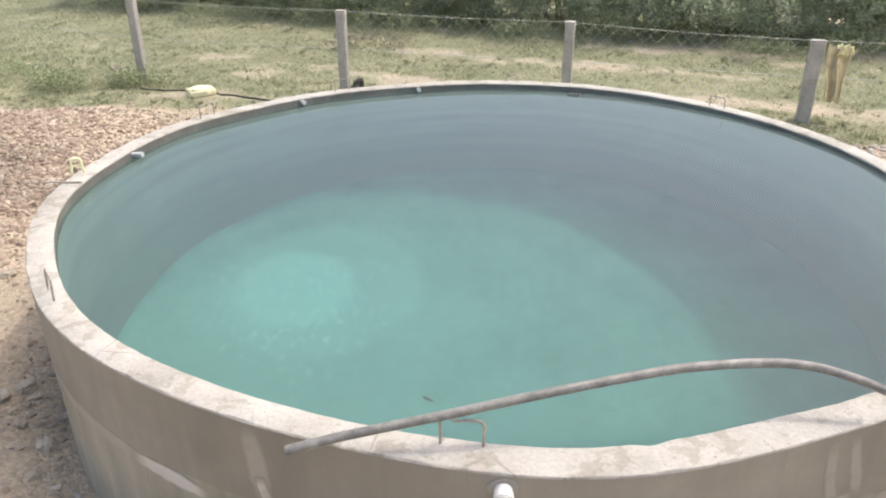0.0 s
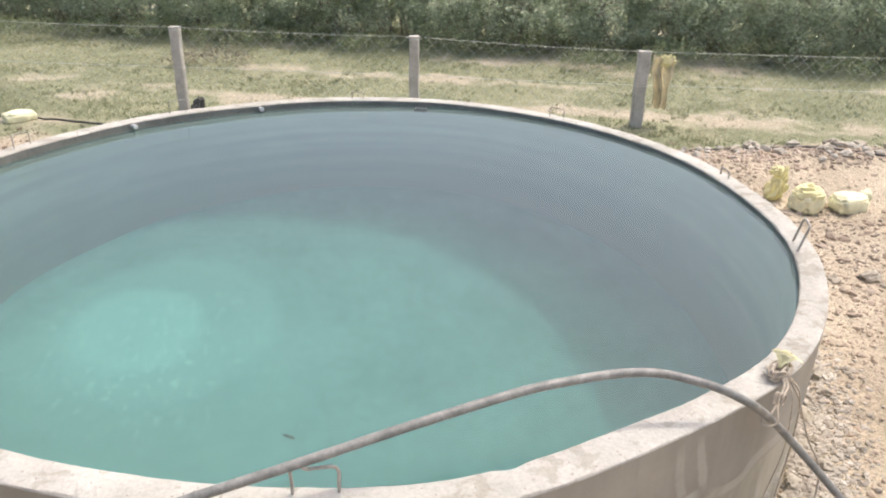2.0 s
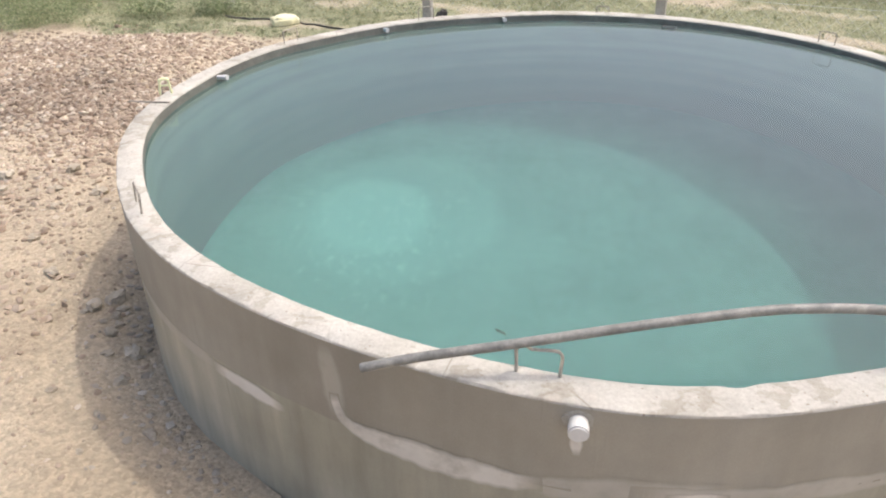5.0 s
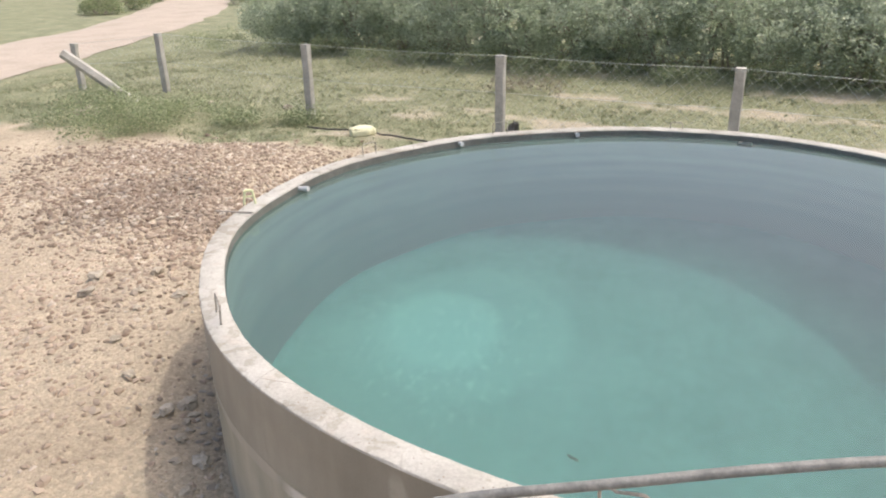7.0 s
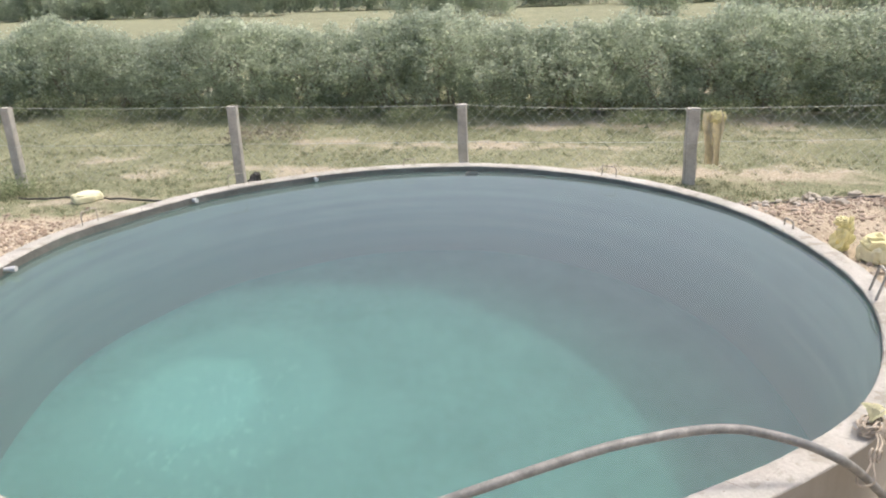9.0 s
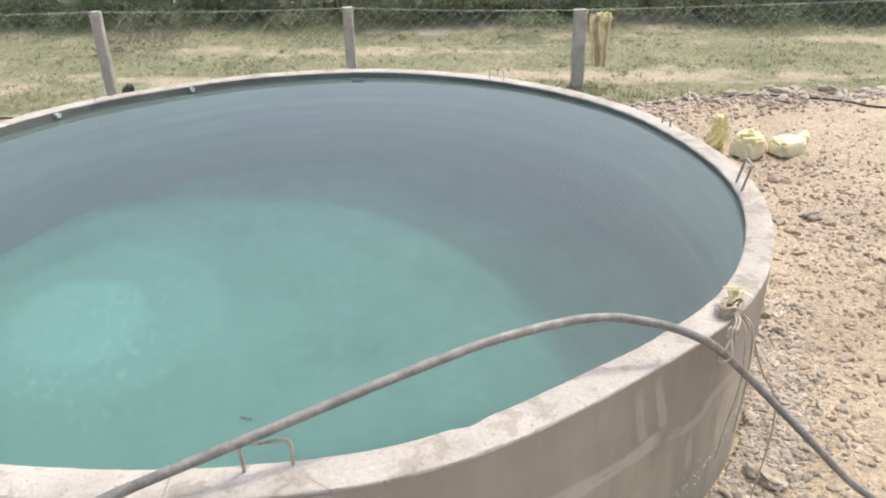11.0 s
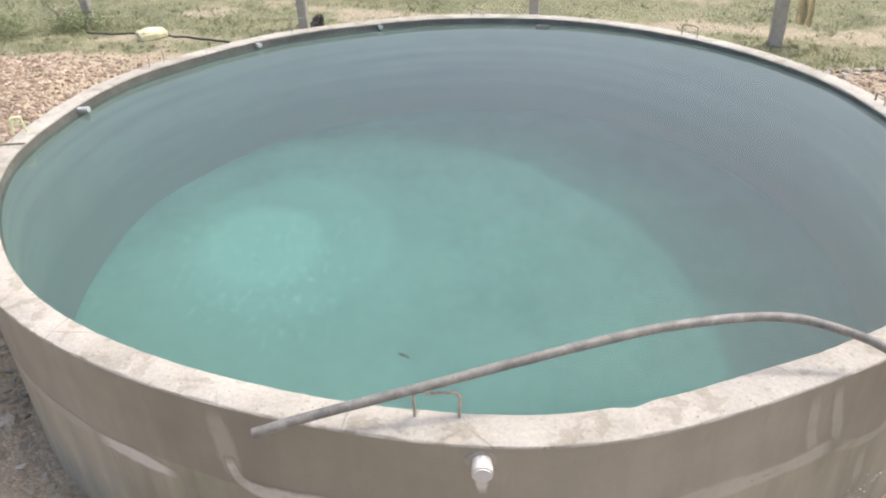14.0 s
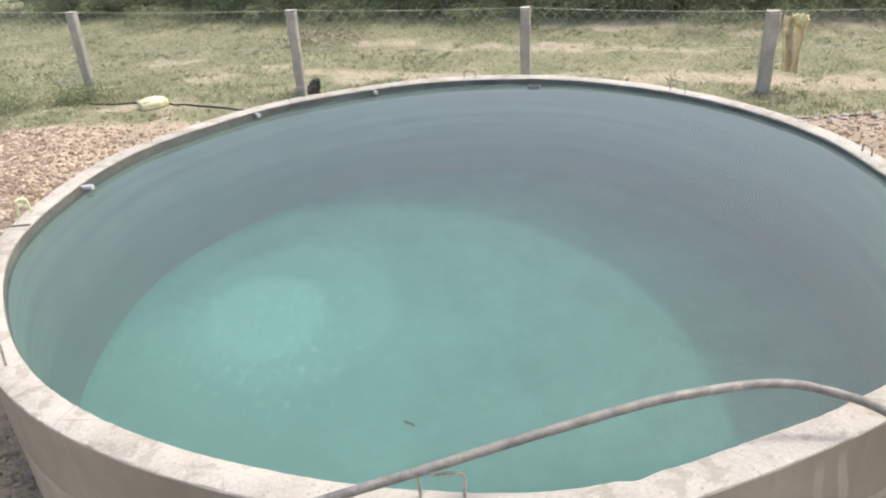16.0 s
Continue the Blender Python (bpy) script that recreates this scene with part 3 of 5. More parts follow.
def ring(r_in, r_out, z0, z1, th0=0.0, th1=2 * math.pi, seg=288, jag_top=0.0, jag_bot=0.0, nz=1, seed=0, edge=0.0, taper=0.0):
    """A curved wall piece that follows the tank's plan; jag: uneven upper or lower edge; edge: rounding of the upper edges."""
    bm = bmesh.new()
    full = th1 - th0 > 6.28
    cols = []
    for k in range(seg if full else seg + 1):
        th = th0 + (th1 - th0) * k / seg
        w = wob(th)
        c, s = math.cos(th), math.sin(th)
        jt = jag_top * (noise.noise(Vector((c * 9, s * 9, seed))) + 0.5 * noise.noise(Vector((c * 40, s * 40, seed))))
        jb = jag_bot * (noise.noise(Vector((c * 7, s * 7, seed + 5))) + 0.5 * noise.noise(Vector((c * 33, s * 33, seed + 5))))
        a, b = z0 + jb, z1 + jt
        if taper:
            thin = min(1.0, min(k, seg - k) / (taper * seg)) ** 0.6
            mid = (a + b) / 2
            a, b = mid + (a - mid) * thin - 0.001, mid + (b - mid) * thin + 0.001
        ro, ri = r_out + w, r_in + w
        if edge:
            ri += notch(math.degrees(th) % 360)
        if edge:
            prof = [(ri, a), (ri, b - edge), (ri + edge * 0.3, b - edge * 0.3), (ri + edge, b), (ri + (ro - ri) * 0.5, b + edge * 0.15), (ro - edge, b), (ro - edge * 0.3, b - edge * 0.3), (ro, b - edge), (ro, a)]
            jit = [(noise.noise(Vector((c * 22, s * 22, seed + 11 * q))) + 0.6 * noise.noise(Vector((c * 75, s * 75, seed + 7 * q)))) * edge * 0.8 for q in range(len(prof))]
            prof = [(p[0] + (j if 0 < q < 6 else 0.25 * j if q < 8 else 0), p[1] + 0.5 * j if 1 < q < 7 else p[1]) for q, (p, j) in enumerate(zip(prof, jit))]
        else:
            prof = [(ri, a), (ri, b)] + [(ro, b + (a - b) * q / nz) for q in range(nz + 1)]
        cols.append([bm.verts.new((p * c, p * s, z)) for p, z in prof])
    n = len(cols[0])
    for k in range(len(cols) if full else len(cols) - 1):
        u, v = cols[k], cols[(k + 1) % len(cols)]
        for q in range(n):
            bm.faces.new((u[q], u[(q + 1) % n], v[(q + 1) % n], v[q]))
    if not full:
        bm.faces.new(cols[0][::-1])
        bm.faces.new(cols[-1])
    bmesh.ops.recalc_face_normals(bm, faces=bm.faces)
    return bm


tank = tagged(empty("water_tank", (0, 0, 0)), "round open cement water tank, full to the brim", "water tank")
R_IN = R_OUT - WALL
D = math.radians
part("wall", ring(R_IN + 0.012, R_OUT - 0.003, FLOOR_Z - 0.1, 0.72), OLD_WALL, tank, "weathered streaked concrete", True)
part("plaster_band", ring(R_IN + 0.012, R_OUT, BAND_Z, 0.988, jag_bot=0.008, seed=3), PLASTER, tank, "smooth grey-brown cement plaster", True)
part("rim", ring(R_IN, R_OUT + 0.0008, 0.988, RIM_Z, seg=960, seed=8, edge=0.009), RIM, tank, "pale rough trowelled cement rim", True)
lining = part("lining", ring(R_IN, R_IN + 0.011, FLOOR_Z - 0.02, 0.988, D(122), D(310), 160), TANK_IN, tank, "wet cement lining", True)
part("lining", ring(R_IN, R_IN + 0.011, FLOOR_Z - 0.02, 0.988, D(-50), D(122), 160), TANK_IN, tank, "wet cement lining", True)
bm = bmesh.new()
cols = []
for k in range(160):
    th = 2 * math.pi * k / 160
    cols.append([bm.verts.new((r * math.cos(th), r * math.sin(th), FLOOR_Z + 0.012 * noise.noise(Vector((r * math.cos(th), r * math.sin(th), 2))) + lift))
                 for r, lift in ((0.01, 0), (0.7, 0), (1.4, 0), (2.0, 0), (2.5, 0), (2.72 + wob(th), 0.004), (2.79 + wob(th), 0.02), (2.83 + wob(th), 0.05), (R_IN + wob(th) + 0.005, 0.1))])
for k in range(160):
    u, v = cols[k], cols[(k + 1) % 160]
    for q in range(8):
        bm.faces.new((u[q], u[q + 1], v[q + 1], v[q]))
bm.faces.new([c[0] for c in cols])
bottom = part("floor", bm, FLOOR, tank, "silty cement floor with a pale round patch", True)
part("wet_band", ring(R_IN - 0.002, R_IN + 0.011, 0.85, 0.988, jag_top=0.003, jag_bot=0.02, seed=21), WET, tank, "dark wet band at the water line", True)
for o in (lining, bottom):
    o.cycles.is_caustics_receiver = True

# pale cement smears below the plaster
def smear(path, seed, lift):
    """A trowelled strip along (azimuth, height, half width), thin at its ragged edges and ends."""
    bm = bmesh.new()
    thick = bm.verts.layers.float.new("thickness")
    rows = []
    pts = glide([Vector((D(a) * R_OUT, z, w)) for a, z, w in path], 14)
    for i, p in enumerate(pts):
        t = (pts[min(i + 1, len(pts) - 1)] - pts[max(i - 1, 0)])
        t.z = 0
        t.normalize()
        row = []
        for q in (-1.3, -0.8, -0.35, 0.35, 0.8, 1.3):
            e0 = 1.2 * (1 + 0.35 * noise.noise(Vector((p.x * 5, p.y * 5, seed + (q > 0)))) + 0.2 * noise.noise(Vector((p.x * 21, p.y * 21, seed + (q > 0)))))
            u, z = p.x - t.y * p.z * q * e0, p.y + t.x * p.z * q * e0
            th = u / R_OUT
            r = R_OUT + wob(th) + (0.0006 if z > BAND_Z - 0.006 else -0.0024) + lift
            vert = bm.verts.new((r * math.cos(th), r * math.sin(th), z))
            vert[thick] = min(1.0, max(0.0, 1.3 - abs(q)) / 0.5) * min(1.0, i / 8, (len(pts) - 1 - i) / 8)
            row.append(vert)
        rows.append(row)
    for u, v in zip(rows, rows[1:]):
        for q in range(5):
            bm.faces.new((u[q], v[q], v[q + 1], u[q + 1]))
    bmesh.ops.recalc_face_normals(bm, faces=bm.faces)
    return bm


for path, mat, label in (
        ([(250.2, 0.97, 0.02), (250.4, 0.88, 0.034), (250.6, 0.78, 0.036), (250.8, 0.7, 0.034), (250.9, 0.6, 0.022)], FAINT_SEAM, "weathered cement smear"),
        ([(250.7, 0.73, 0.016), (251.0, 0.65, 0.02), (251.9, 0.59, 0.022), (253.8, 0.56, 0.034), (257, 0.549, 0.044), (260.5, 0.548, 0.046), (264, 0.56, 0.038), (268, 0.576, 0.024)], SEAM, "pale smear of fresh cement"),
        ([(266.3, 0.571, 0.03), (269.5, 0.584, 0.042), (275, 0.602, 0.045), (281, 0.594, 0.042)], OLD_SEAM, "weathered cement smear"),
        ([(245, 0.5, 0.018), (242, 0.511, 0.026), (239, 0.516, 0.026), (235.5, 0.522, 0.02)], SEAM, "pale smear of fresh cement"),
        ([(236.6, 0.519, 0.018), (233, 0.535, 0.03), (227, 0.54, 0.028), (218, 0.56, 0.024), (205, 0.58, 0.02)], FAINT_SEAM, "weathered cement smear"),
        ([(274, 0.604, 0.03), (279.5, 0.594, 0.036), (284, 0.587, 0.036), (289, 0.581, 0.034), (294.3, 0.58, 0.034), (297, 0.59, 0.036), (299, 0.61, 0.03)], OLD_SEAM, "weathered cement smear"),
        ([(276.5, 0.6, 0.014), (279, 0.597, 0.02), (281, 0.594, 0.014)], SEAM, "pale smear of fresh cement"),
        ([(296.9, 0.6, 0.018), (296.2, 0.7, 0.02), (295.7, 0.82, 0.02), (295.2, 0.96, 0.018)], FAINT_SEAM, "weathered cement smear"),
        ([(299.3, 0.6, 0.018), (298.6, 0.72, 0.02), (298, 0.83, 0.02), (297.3, 0.96, 0.018)], FAINT_SEAM, "weathered cement smear"),
        ([(299.6, 0.58, 0.02), (302, 0.545, 0.024), (304.5, 0.55, 0.026), (307, 0.62, 0.026), (312, 0.61, 0.022), (320, 0.6, 0.018), (332, 0.61, 0.014)], FAINT_SEAM, "weathered cement smear"),
        ([(303.4, 0.5, 0.012), (303.8, 0.36, 0.02), (304.2, 0.22, 0.014)], FAINT_SEAM, "weathered cement smear"),
        ([(308.4, 0.52, 0.014), (308.8, 0.36, 0.022), (309.2, 0.2, 0.014)], FAINT_SEAM, "weathered cement smear"),
        ([(269.9, 0.87, 0.012), (270, 0.82, 0.015), (270.1, 0.76, 0.008)], SEAM, "pale smear of fresh cement")):
    part("cement_seam", smear(path, path[0][0] * 3.1, {SEAM: 0.001, OLD_SEAM: 0.0006, FAINT_SEAM: 0.0002}[mat] + path[0][0] % 7 * 0.00004), mat, tank, label, True)
# crumbled mortar stuck to the lower wall
bm = bmesh.new()
for a0, a1, z0, z1, count in ((288, 323, -0.02, 0.28, 420), (316, 332, 0.3, 0.42, 140), (318, 352, 0.0, 0.1, 300)):
    for k in range(count):
        f = random.random()
        th = D(a0 + (a1 - a0) * f)
        z = z0 + (z1 - z0) * f + random.gauss(0, 0.035) * (0.3 + abs(math.sin(f * 11)))
        r = R_OUT - 0.012 + wob(th)
        q = 0.004 + 0.016 * random.random() ** 2
        m4 = Matrix.Translation((r * math.cos(th), r * math.sin(th), z)) @ Matrix.Rotation(th, 4, "Z") @ Matrix.Diagonal((0.009 + q * 0.35, q * random.uniform(0.7, 1.6), q * random.uniform(0.4, 0.9), 1)) @ Euler((random.uniform(0, 6), random.uniform(0, 6), 0)).to_matrix().to_4x4()
        bmesh.ops.create_icosphere(bm, subdivisions=1, radius=1, matrix=m4)
tagged(part("crumbled_mortar", bm, MORTAR, tank), "rough crumbs of mortar stuck on the wall", kind="stuff")

bm = bmesh.new()
bmesh.ops.create_circle(bm, cap_ends=True, segments=128, radius=R_IN + 0.06)
for v in bm.verts:
    v.co.z = WATER_Z + 0.006 * v.co.x - 0.004 * v.co.y
water = obj("water", bm, WATER, True)
water.cycles.is_caustics_caster = True
tagged(water, "clear still turquoise water filling the tank", "water", kind="structure")


# overflow pipe stub with a cap in the outer face
def stub(at, az, r=0.037, length=0.066):
    e = tagged(empty("overflow_pipe", at, az), "short capped white plastic overflow pipe through the tank wall", "pipe")
    bm = tube(bmesh.new(), [(-0.1, 0, 0), (length * 0.55, 0, 0)], r * 0.93, 24)
    sleeve = part("pipe_sleeve", bm, PVC, e, "", True)
    bm = tube(bmesh.new(), [(length * 0.3, 0, 0), (length, 0, 0)], r, 24)
    bmesh.ops.bevel(bm, geom=[g for g in bm.edges if len(g.link_faces) == 2 and max(len(f.verts) for f in g.link_faces) > 4], offset=0.006, segments=2, affect="EDGES")
    part("end_cap", bm, PVC, sleeve, "domed white end cap", True)
    bm = tube(bmesh.new(), [(-0.004, 0, 0), (0.003, 0, 0)], r * 1.5, 20)
    for v in bm.verts:
        v.co.y += 0.012 * noise.noise(v.co * 30)
        v.co.z += 0.012 * noise.noise(v.co * 30 + Vector((5, 0, 0)))
    part("cement_collar", bm, COLLAR, e, "smeared cement collar", True)
    return e


stub((0.0, -R_OUT - wob(D(270)), 0.925), 270)


# ---- rebar hooks set in the rim ----
def hook(at, az, lean=0.0, w=0.16, h=0.11, r=0.0048, crook=False):
    e = tagged(empty("rebar_hook", at, az), "bent rusty steel bar hook set upright in the rim", "hook", "hooks round the rim")
    k = 0.02
    pts = [(0, -w / 2, -0.05), (0, -w / 2, h - k), (0, -w / 2 + k * 0.3, h - k * 0.3), (0, -w / 2 + k, h), (0, w / 2 - k, h), (0, w / 2 - k * 0.3, h - k * 0.3), (0, w / 2, h - k), (0, w / 2, -0.05)]
    if crook:
        pts = glide([(0, -w / 2, -0.05), (0, -w / 2, 0.05), (0, -w / 2 - 0.002, 0.1), (0.004, -w / 2 + 0.012, 0.132), (0.012, -w / 2 + 0.034, 0.134), (0.008, -w / 2 + 0.05, 0.119), (0, -0.01, 0.112), (0, w / 2 - 0.028, 0.117), (0, w / 2 - 0.006, 0.11), (0, w / 2 + 0.003, 0.085), (0, w / 2, 0.04), (0, w / 2, -0.05)], 5)
    pts = [(x + lean * max(z, 0), y, z) for x, y, z in pts]
    part("bar", tube(bmesh.new(), pts, r, 8), RUST if r > 0.008 else STEEL, e, "", True)
    return e


for az, rr, lean, w, h, r in ((266.9, 2.875, 0.03, 0.16, 0.125, 0.0062), (219, 2.93, -0.1, 0.16, 0.12, 0.006), (151.8, 2.93, 0.05, 0.16, 0.115, 0.0046), (123, 2.9, 0.0, 0.16, 0.125, 0.0044),
                              (86.4, 2.94, 0.0, 0.12, 0.068, 0.0052), (43.6, 2.9, 0.0, 0.155, 0.1, 0.0044), (4.2, 2.95, -0.1, 0.11, 0.058, 0.0074), (338.8, 2.875, 0.3, 0.15, 0.165, 0.0079)):
    th = D(az)
    rr += wob(th)
    hook((rr * math.cos(th), rr * math.sin(th), RIM_Z), az, lean, w, h, r, az > 260 and az < 270)

# dark block on the inner face at the water line
th = D(72.8)
e = tagged(empty("wall_block", ((R_IN + wob(th)) * math.cos(th), (R_IN + wob(th)) * math.sin(th), 0.868), 72.8), "small dark wet block fixed inside the tank wall", "block")
bm = bmesh.new()
bmesh.ops.create_cube(bm, size=1, matrix=Matrix.Translation((-0.045, 0, 0.01)) @ Matrix.Diagonal((0.11, 0.13, 0.13, 1)))
bmesh.ops.bevel(bm, geom=bm.edges[:], offset=0.01, segments=2, affect="EDGES")
part("block_body", bm, DARK, e, "", True)

# white outlet stubs on the inner face
for az, ln in ((171.6, 0.09), (106.8, 0.07), (132.5, 0.06)):
    th = D(az)
    e = tagged(empty("inlet_pipe", ((R_IN + wob(th)) * math.cos(th), (R_IN + wob(th)) * math.sin(th), 0.965), az + 180), "short white plastic pipe end above the water", "pipe")
    body = part("pipe_body", tube(bmesh.new(), [(-0.02, 0, 0), (ln, 0, 0.008)], 0.017, 14), PVC, e, "", True)
    part("pipe_lip", tube(bmesh.new(), [(ln * 0.6, 0, 0.005), (ln + 0.004, 0, 0.008)], 0.021, 14), PVC, body, "", True)

# ---- the hose that bridges the near rim ----
hose_pts = glide([(-0.78, -2.945, 1.038), (-0.58, -2.915, 1.088), (-0.2, -2.84, 1.145), (0.2, -2.755, 1.203), (0.59, -2.67, 1.246), (0.81, -2.63, 1.254), (1.01, -2.585, 1.239),
                  (1.17, -2.565, 1.215), (1.3, -2.58, 1.187), (1.43, -2.605, 1.147), (1.55, -2.635, 1.09), (1.7, -2.56, 0.955), (1.85, -2.5, 0.8), (2.0, -2.53, 0.64), (2.2, -2.62, 0.42), (2.43, -2.7, 0.17), (2.66, -2.8, 0.02), (3.0, -3.0, -0.03), (3.5, -3.5, 0.0), (4.4, -4.6, 0.02)], 10)
e = tagged(empty("hose_pipe", (0, 0, 0)), "long dusty black plastic pipe arched over the tank rim", "pipe")
for p in hose_pts:
    if math.hypot(p.x, p.y) > 3.3:
        p.z = max(p.z, height(p.x, p.y) + 0.02)
part("pipe_body", tube(bmesh.new(), hose_pts, 0.018, 14), PIPE, e, "", True)
d = (hose_pts[0] - hose_pts[1]).normalized()
# black disc on the closed end, standing in for the shaded hollow
part("bore_shade_disc", tube(bmesh.new(), [hose_pts[0] - d * 0.01, hose_pts[0] + d * 0.0015], 0.013, 12), PIPE_IN, e, "near-black disc in place of the shaded pipe hollow")

# ---- fence ----
POSTS = [(-12.3, 9.0, 1.0), (-10.0, 8.8, 1.25), (-5.75, 6.84, 1.31), (-2.28, 6.25, 1.255), (1.075, 5.68, 1.21), (4.265, 5.12, 1.09), (10.7, 4.0, 1.12), (14.0, 3.45, 1.12)]
for i, (x, y, h) in enumerate(POSTS):
    z = height(x, y)
    e = tagged(empty("fence_post", (x, y, z), -10), "rough grey split-granite fence post", "fence post", "posts of the wire fence")
    bm = bmesh.new()
    rings = []
    w, dd = (0.085, 0.065) if i == 5 else (0.07, 0.06)
    for k in range(11):
        zz = -0.3 + (h + 0.3 - z) * k / 10
        rings.append([bm.verts.new((sx * w * (1 + 0.12 * noise.noise(Vector((sx * 3, zz * 3 + i * 7, sy)))) + 0.014 * noise.noise(Vector((zz * 2, i * 3.1, 0))),
                                    sy * dd * (1 + 0.12 * noise.noise(Vector((sy * 3, zz * 3 + i * 5, sx)))), zz + (0.012 * noise.noise(Vector((sx, sy, i))) if k == 10 else 0)))
                      for sx, sy in ((-1, -0.75), (-0.8, -1), (0.8, -1), (1, -0.8), (1, 0.75), (0.75, 1), (-0.8, 1), (-1, 0.8))])
    for u, v in zip(rings, rings[1:]):
        for k in range(8):
            bm.faces.new((u[k], u[(k + 1) % 8], v[(k + 1) % 8], v[k]))
    bm.faces.new(rings[-1])
    shaft = part("shaft", bm, POST, e)
    for q in (0.97, 0.55):
        bm = bmesh.new()
        zz = (h - z) * q
        tube(bm, [(1.25 * w * math.cos(a), 1.3 * dd * math.sin(a), zz + 0.01 * math.sin(3 * a)) for a in (2 * math.pi * k / 14 for k in range(15))], 0.0025, 5)
        part("tie_wire", bm, WIRE, shaft, "twisted tie wire")
# slanting brace of the corner post
e = tagged(empty("fence_brace", (0, 0, 0)), "slanting granite brace of the fence corner", "fence post")
bm = tube(bmesh.new(), [(-9.85, 7.75, -0.12), (-10.6, 7.62, 0.48), (-11.3, 7.5, 1.0)], 0.1, 6)
part("shaft", bm, POST, e)

# chain-link netting between the posts
netting = tagged(empty("chain_link_netting", (0, 0, 0)), "thin galvanised chain-link netting stretched between the posts", "fence")
for (xa, ya, ha), (xb, yb, hb) in zip(POSTS, POSTS[1:]):
    a, b = Vector((xa, ya + 0.075, 0)), Vector((xb, yb + 0.075, 0))
    L = (b - a).length
    u = (b - a) / L
    lo, cell = 0.12, 0.17

    def at(s, z):
        p = a + u * s
        top = ha + (hb - ha) * s / L - 0.02
        p.z = lo + (top - 0.02 * math.sin(math.pi * s / L) - lo) * z
        return p

    bm = bmesh.new()
    Hn = (ha + hb) / 2 - lo
    n = int(L / cell)
    run = Hn * cell / 0.17
    for k in range(-int(run / cell) - 1, n + 1):
        for sgn in (1, -1):
            s0, s1, z0, z1 = k * cell, k * cell + run, 0.0, 1.0
            if sgn < 0:
                s0, s1 = s1, s0
            pts = []
            for q in range(5):
                s = s0 + (s1 - s0) * q / 4
                pts.append((s, q / 4))
            pts = [(s, z) for s, z in pts if 0.0 <= s <= L]
            if len(pts) > 1:
                tube(bm, [at(s, z) + Vector((0, 0.003 * sgn, 0)) for s, z in pts], 0.0017, 3, False)
    part("mesh_panel", bm, WIRE, netting)
    for z in (1.0, 0.5):
        bm = bmesh.new()
        tube(bm, [at(L * q / 8, z) for q in range(9)], 0.003, 4)
        part("line_wire", bm, WIRE, netting)


# ---- leaves, grass ----
def leaf_cloud(name, centres, per, spread_r, size, mat, rng, flat=0.0):
    """Small kite-shaped leaves round clump centres."""
    n = len(centres) * per
    c = np.repeat(np.array(centres), per, axis=0) + rng.normal(size=(n, 3)) * spread_r
    a = rng.normal(size=(n, 3))
    a[:, 2] *= 0.6
    a /= np.linalg.norm(a, axis=1)[:, None]
    b = np.cross(a, rng.normal(size=(n, 3)))
    b /= np.linalg.norm(b, axis=1)[:, None]
    s = size * rng.uniform(0.6, 1.4, size=(n, 1))
    v = np.stack([c - a * s, c + b * s * 0.42, c + a * s, c - b * s * 0.42], axis=1).reshape(-1, 3)
    v[:, 2] = np.maximum(v[:, 2], 0.03)
    f = np.arange(n * 4).reshape(n, 4)
    return raw(name, v.tolist(), f.tolist(), mat)


def bush(x, y, h, rx, ry, clumps, per, rng, mat=LEAF, size=0.045, name="hedge_bush", label="dense dark green thorny hedge bush in full leaf", group="bushes of the hedge"):
    e = tagged(empty(name, (x, y, height(x, y))), label, "bush", group)
    bm = bmesh.new()
    tips = []
    for k in range(9):
        a = rng.uniform(0, 6.28)
        p0 = Vector((rng.uniform(-0.5, 0.5) * rx, rng.uniform(-0.3, 0.3) * ry, -0.05))
        p2 = p0 + Vector((math.cos(a) * rx * 0.5, math.sin(a) * ry * 0.4, h * rng.uniform(0.6, 0.9)))
        p1 = p0.lerp(p2, 0.5) + Vector((rng.uniform(-0.1, 0.1), rng.uniform(-0.1, 0.1), 0.1))
        tube(bm, glide([p0, p1, p2], 4), 0.028, 6, True, 0.008)
        for _ in range(3):
            q = p1.lerp(p2, rng.uniform(0, 0.8))
            tip = q + Vector((rng.uniform(-0.6, 0.6), rng.uniform(-0.6, 0.6), rng.uniform(0.1, 0.5)))
            tube(bm, [q, q.lerp(tip, 0.5) + Vector((0, 0, 0.04)), tip], 0.012, 4, True, 0.004)
            tips.append(tip)
    if h > 0.6:
        part("branch_frame", bm, BARK, e)
    else:
        bm.free()
    cs = []
    for _ in range(clumps):
        th, z = rng.uniform(0, 6.28), rng.uniform(0.04, 1.0) ** 0.85
        k = rng.uniform(0.45, 1.0) ** 0.5
        body = (1.0 - 0.75 * max(0, z - 0.55) ** 1.5 / 0.3) * (0.8 + 0.2 * min(1, z * 4))
        bulge = 1 + 0.28 * noise.noise(Vector((x + math.cos(th) * 1.5, y + math.sin(th) * 1.5, z * 2.5)))
        top = h * (1 + 0.22 * noise.noise(Vector((x + math.cos(th) * k * rx, y * 0.3, 7.0)) * 1.3))
        cs.append((math.cos(th) * rx * k * max(0.15, body) * bulge, math.sin(th) * ry * k * max(0.15, body) * bulge, 0.08 + z * top))
    leaves = leaf_cloud("crown", cs, per, 0.085 if h < 2.8 else 0.34, size, mat, rng)
    leaves.parent = e
    return e


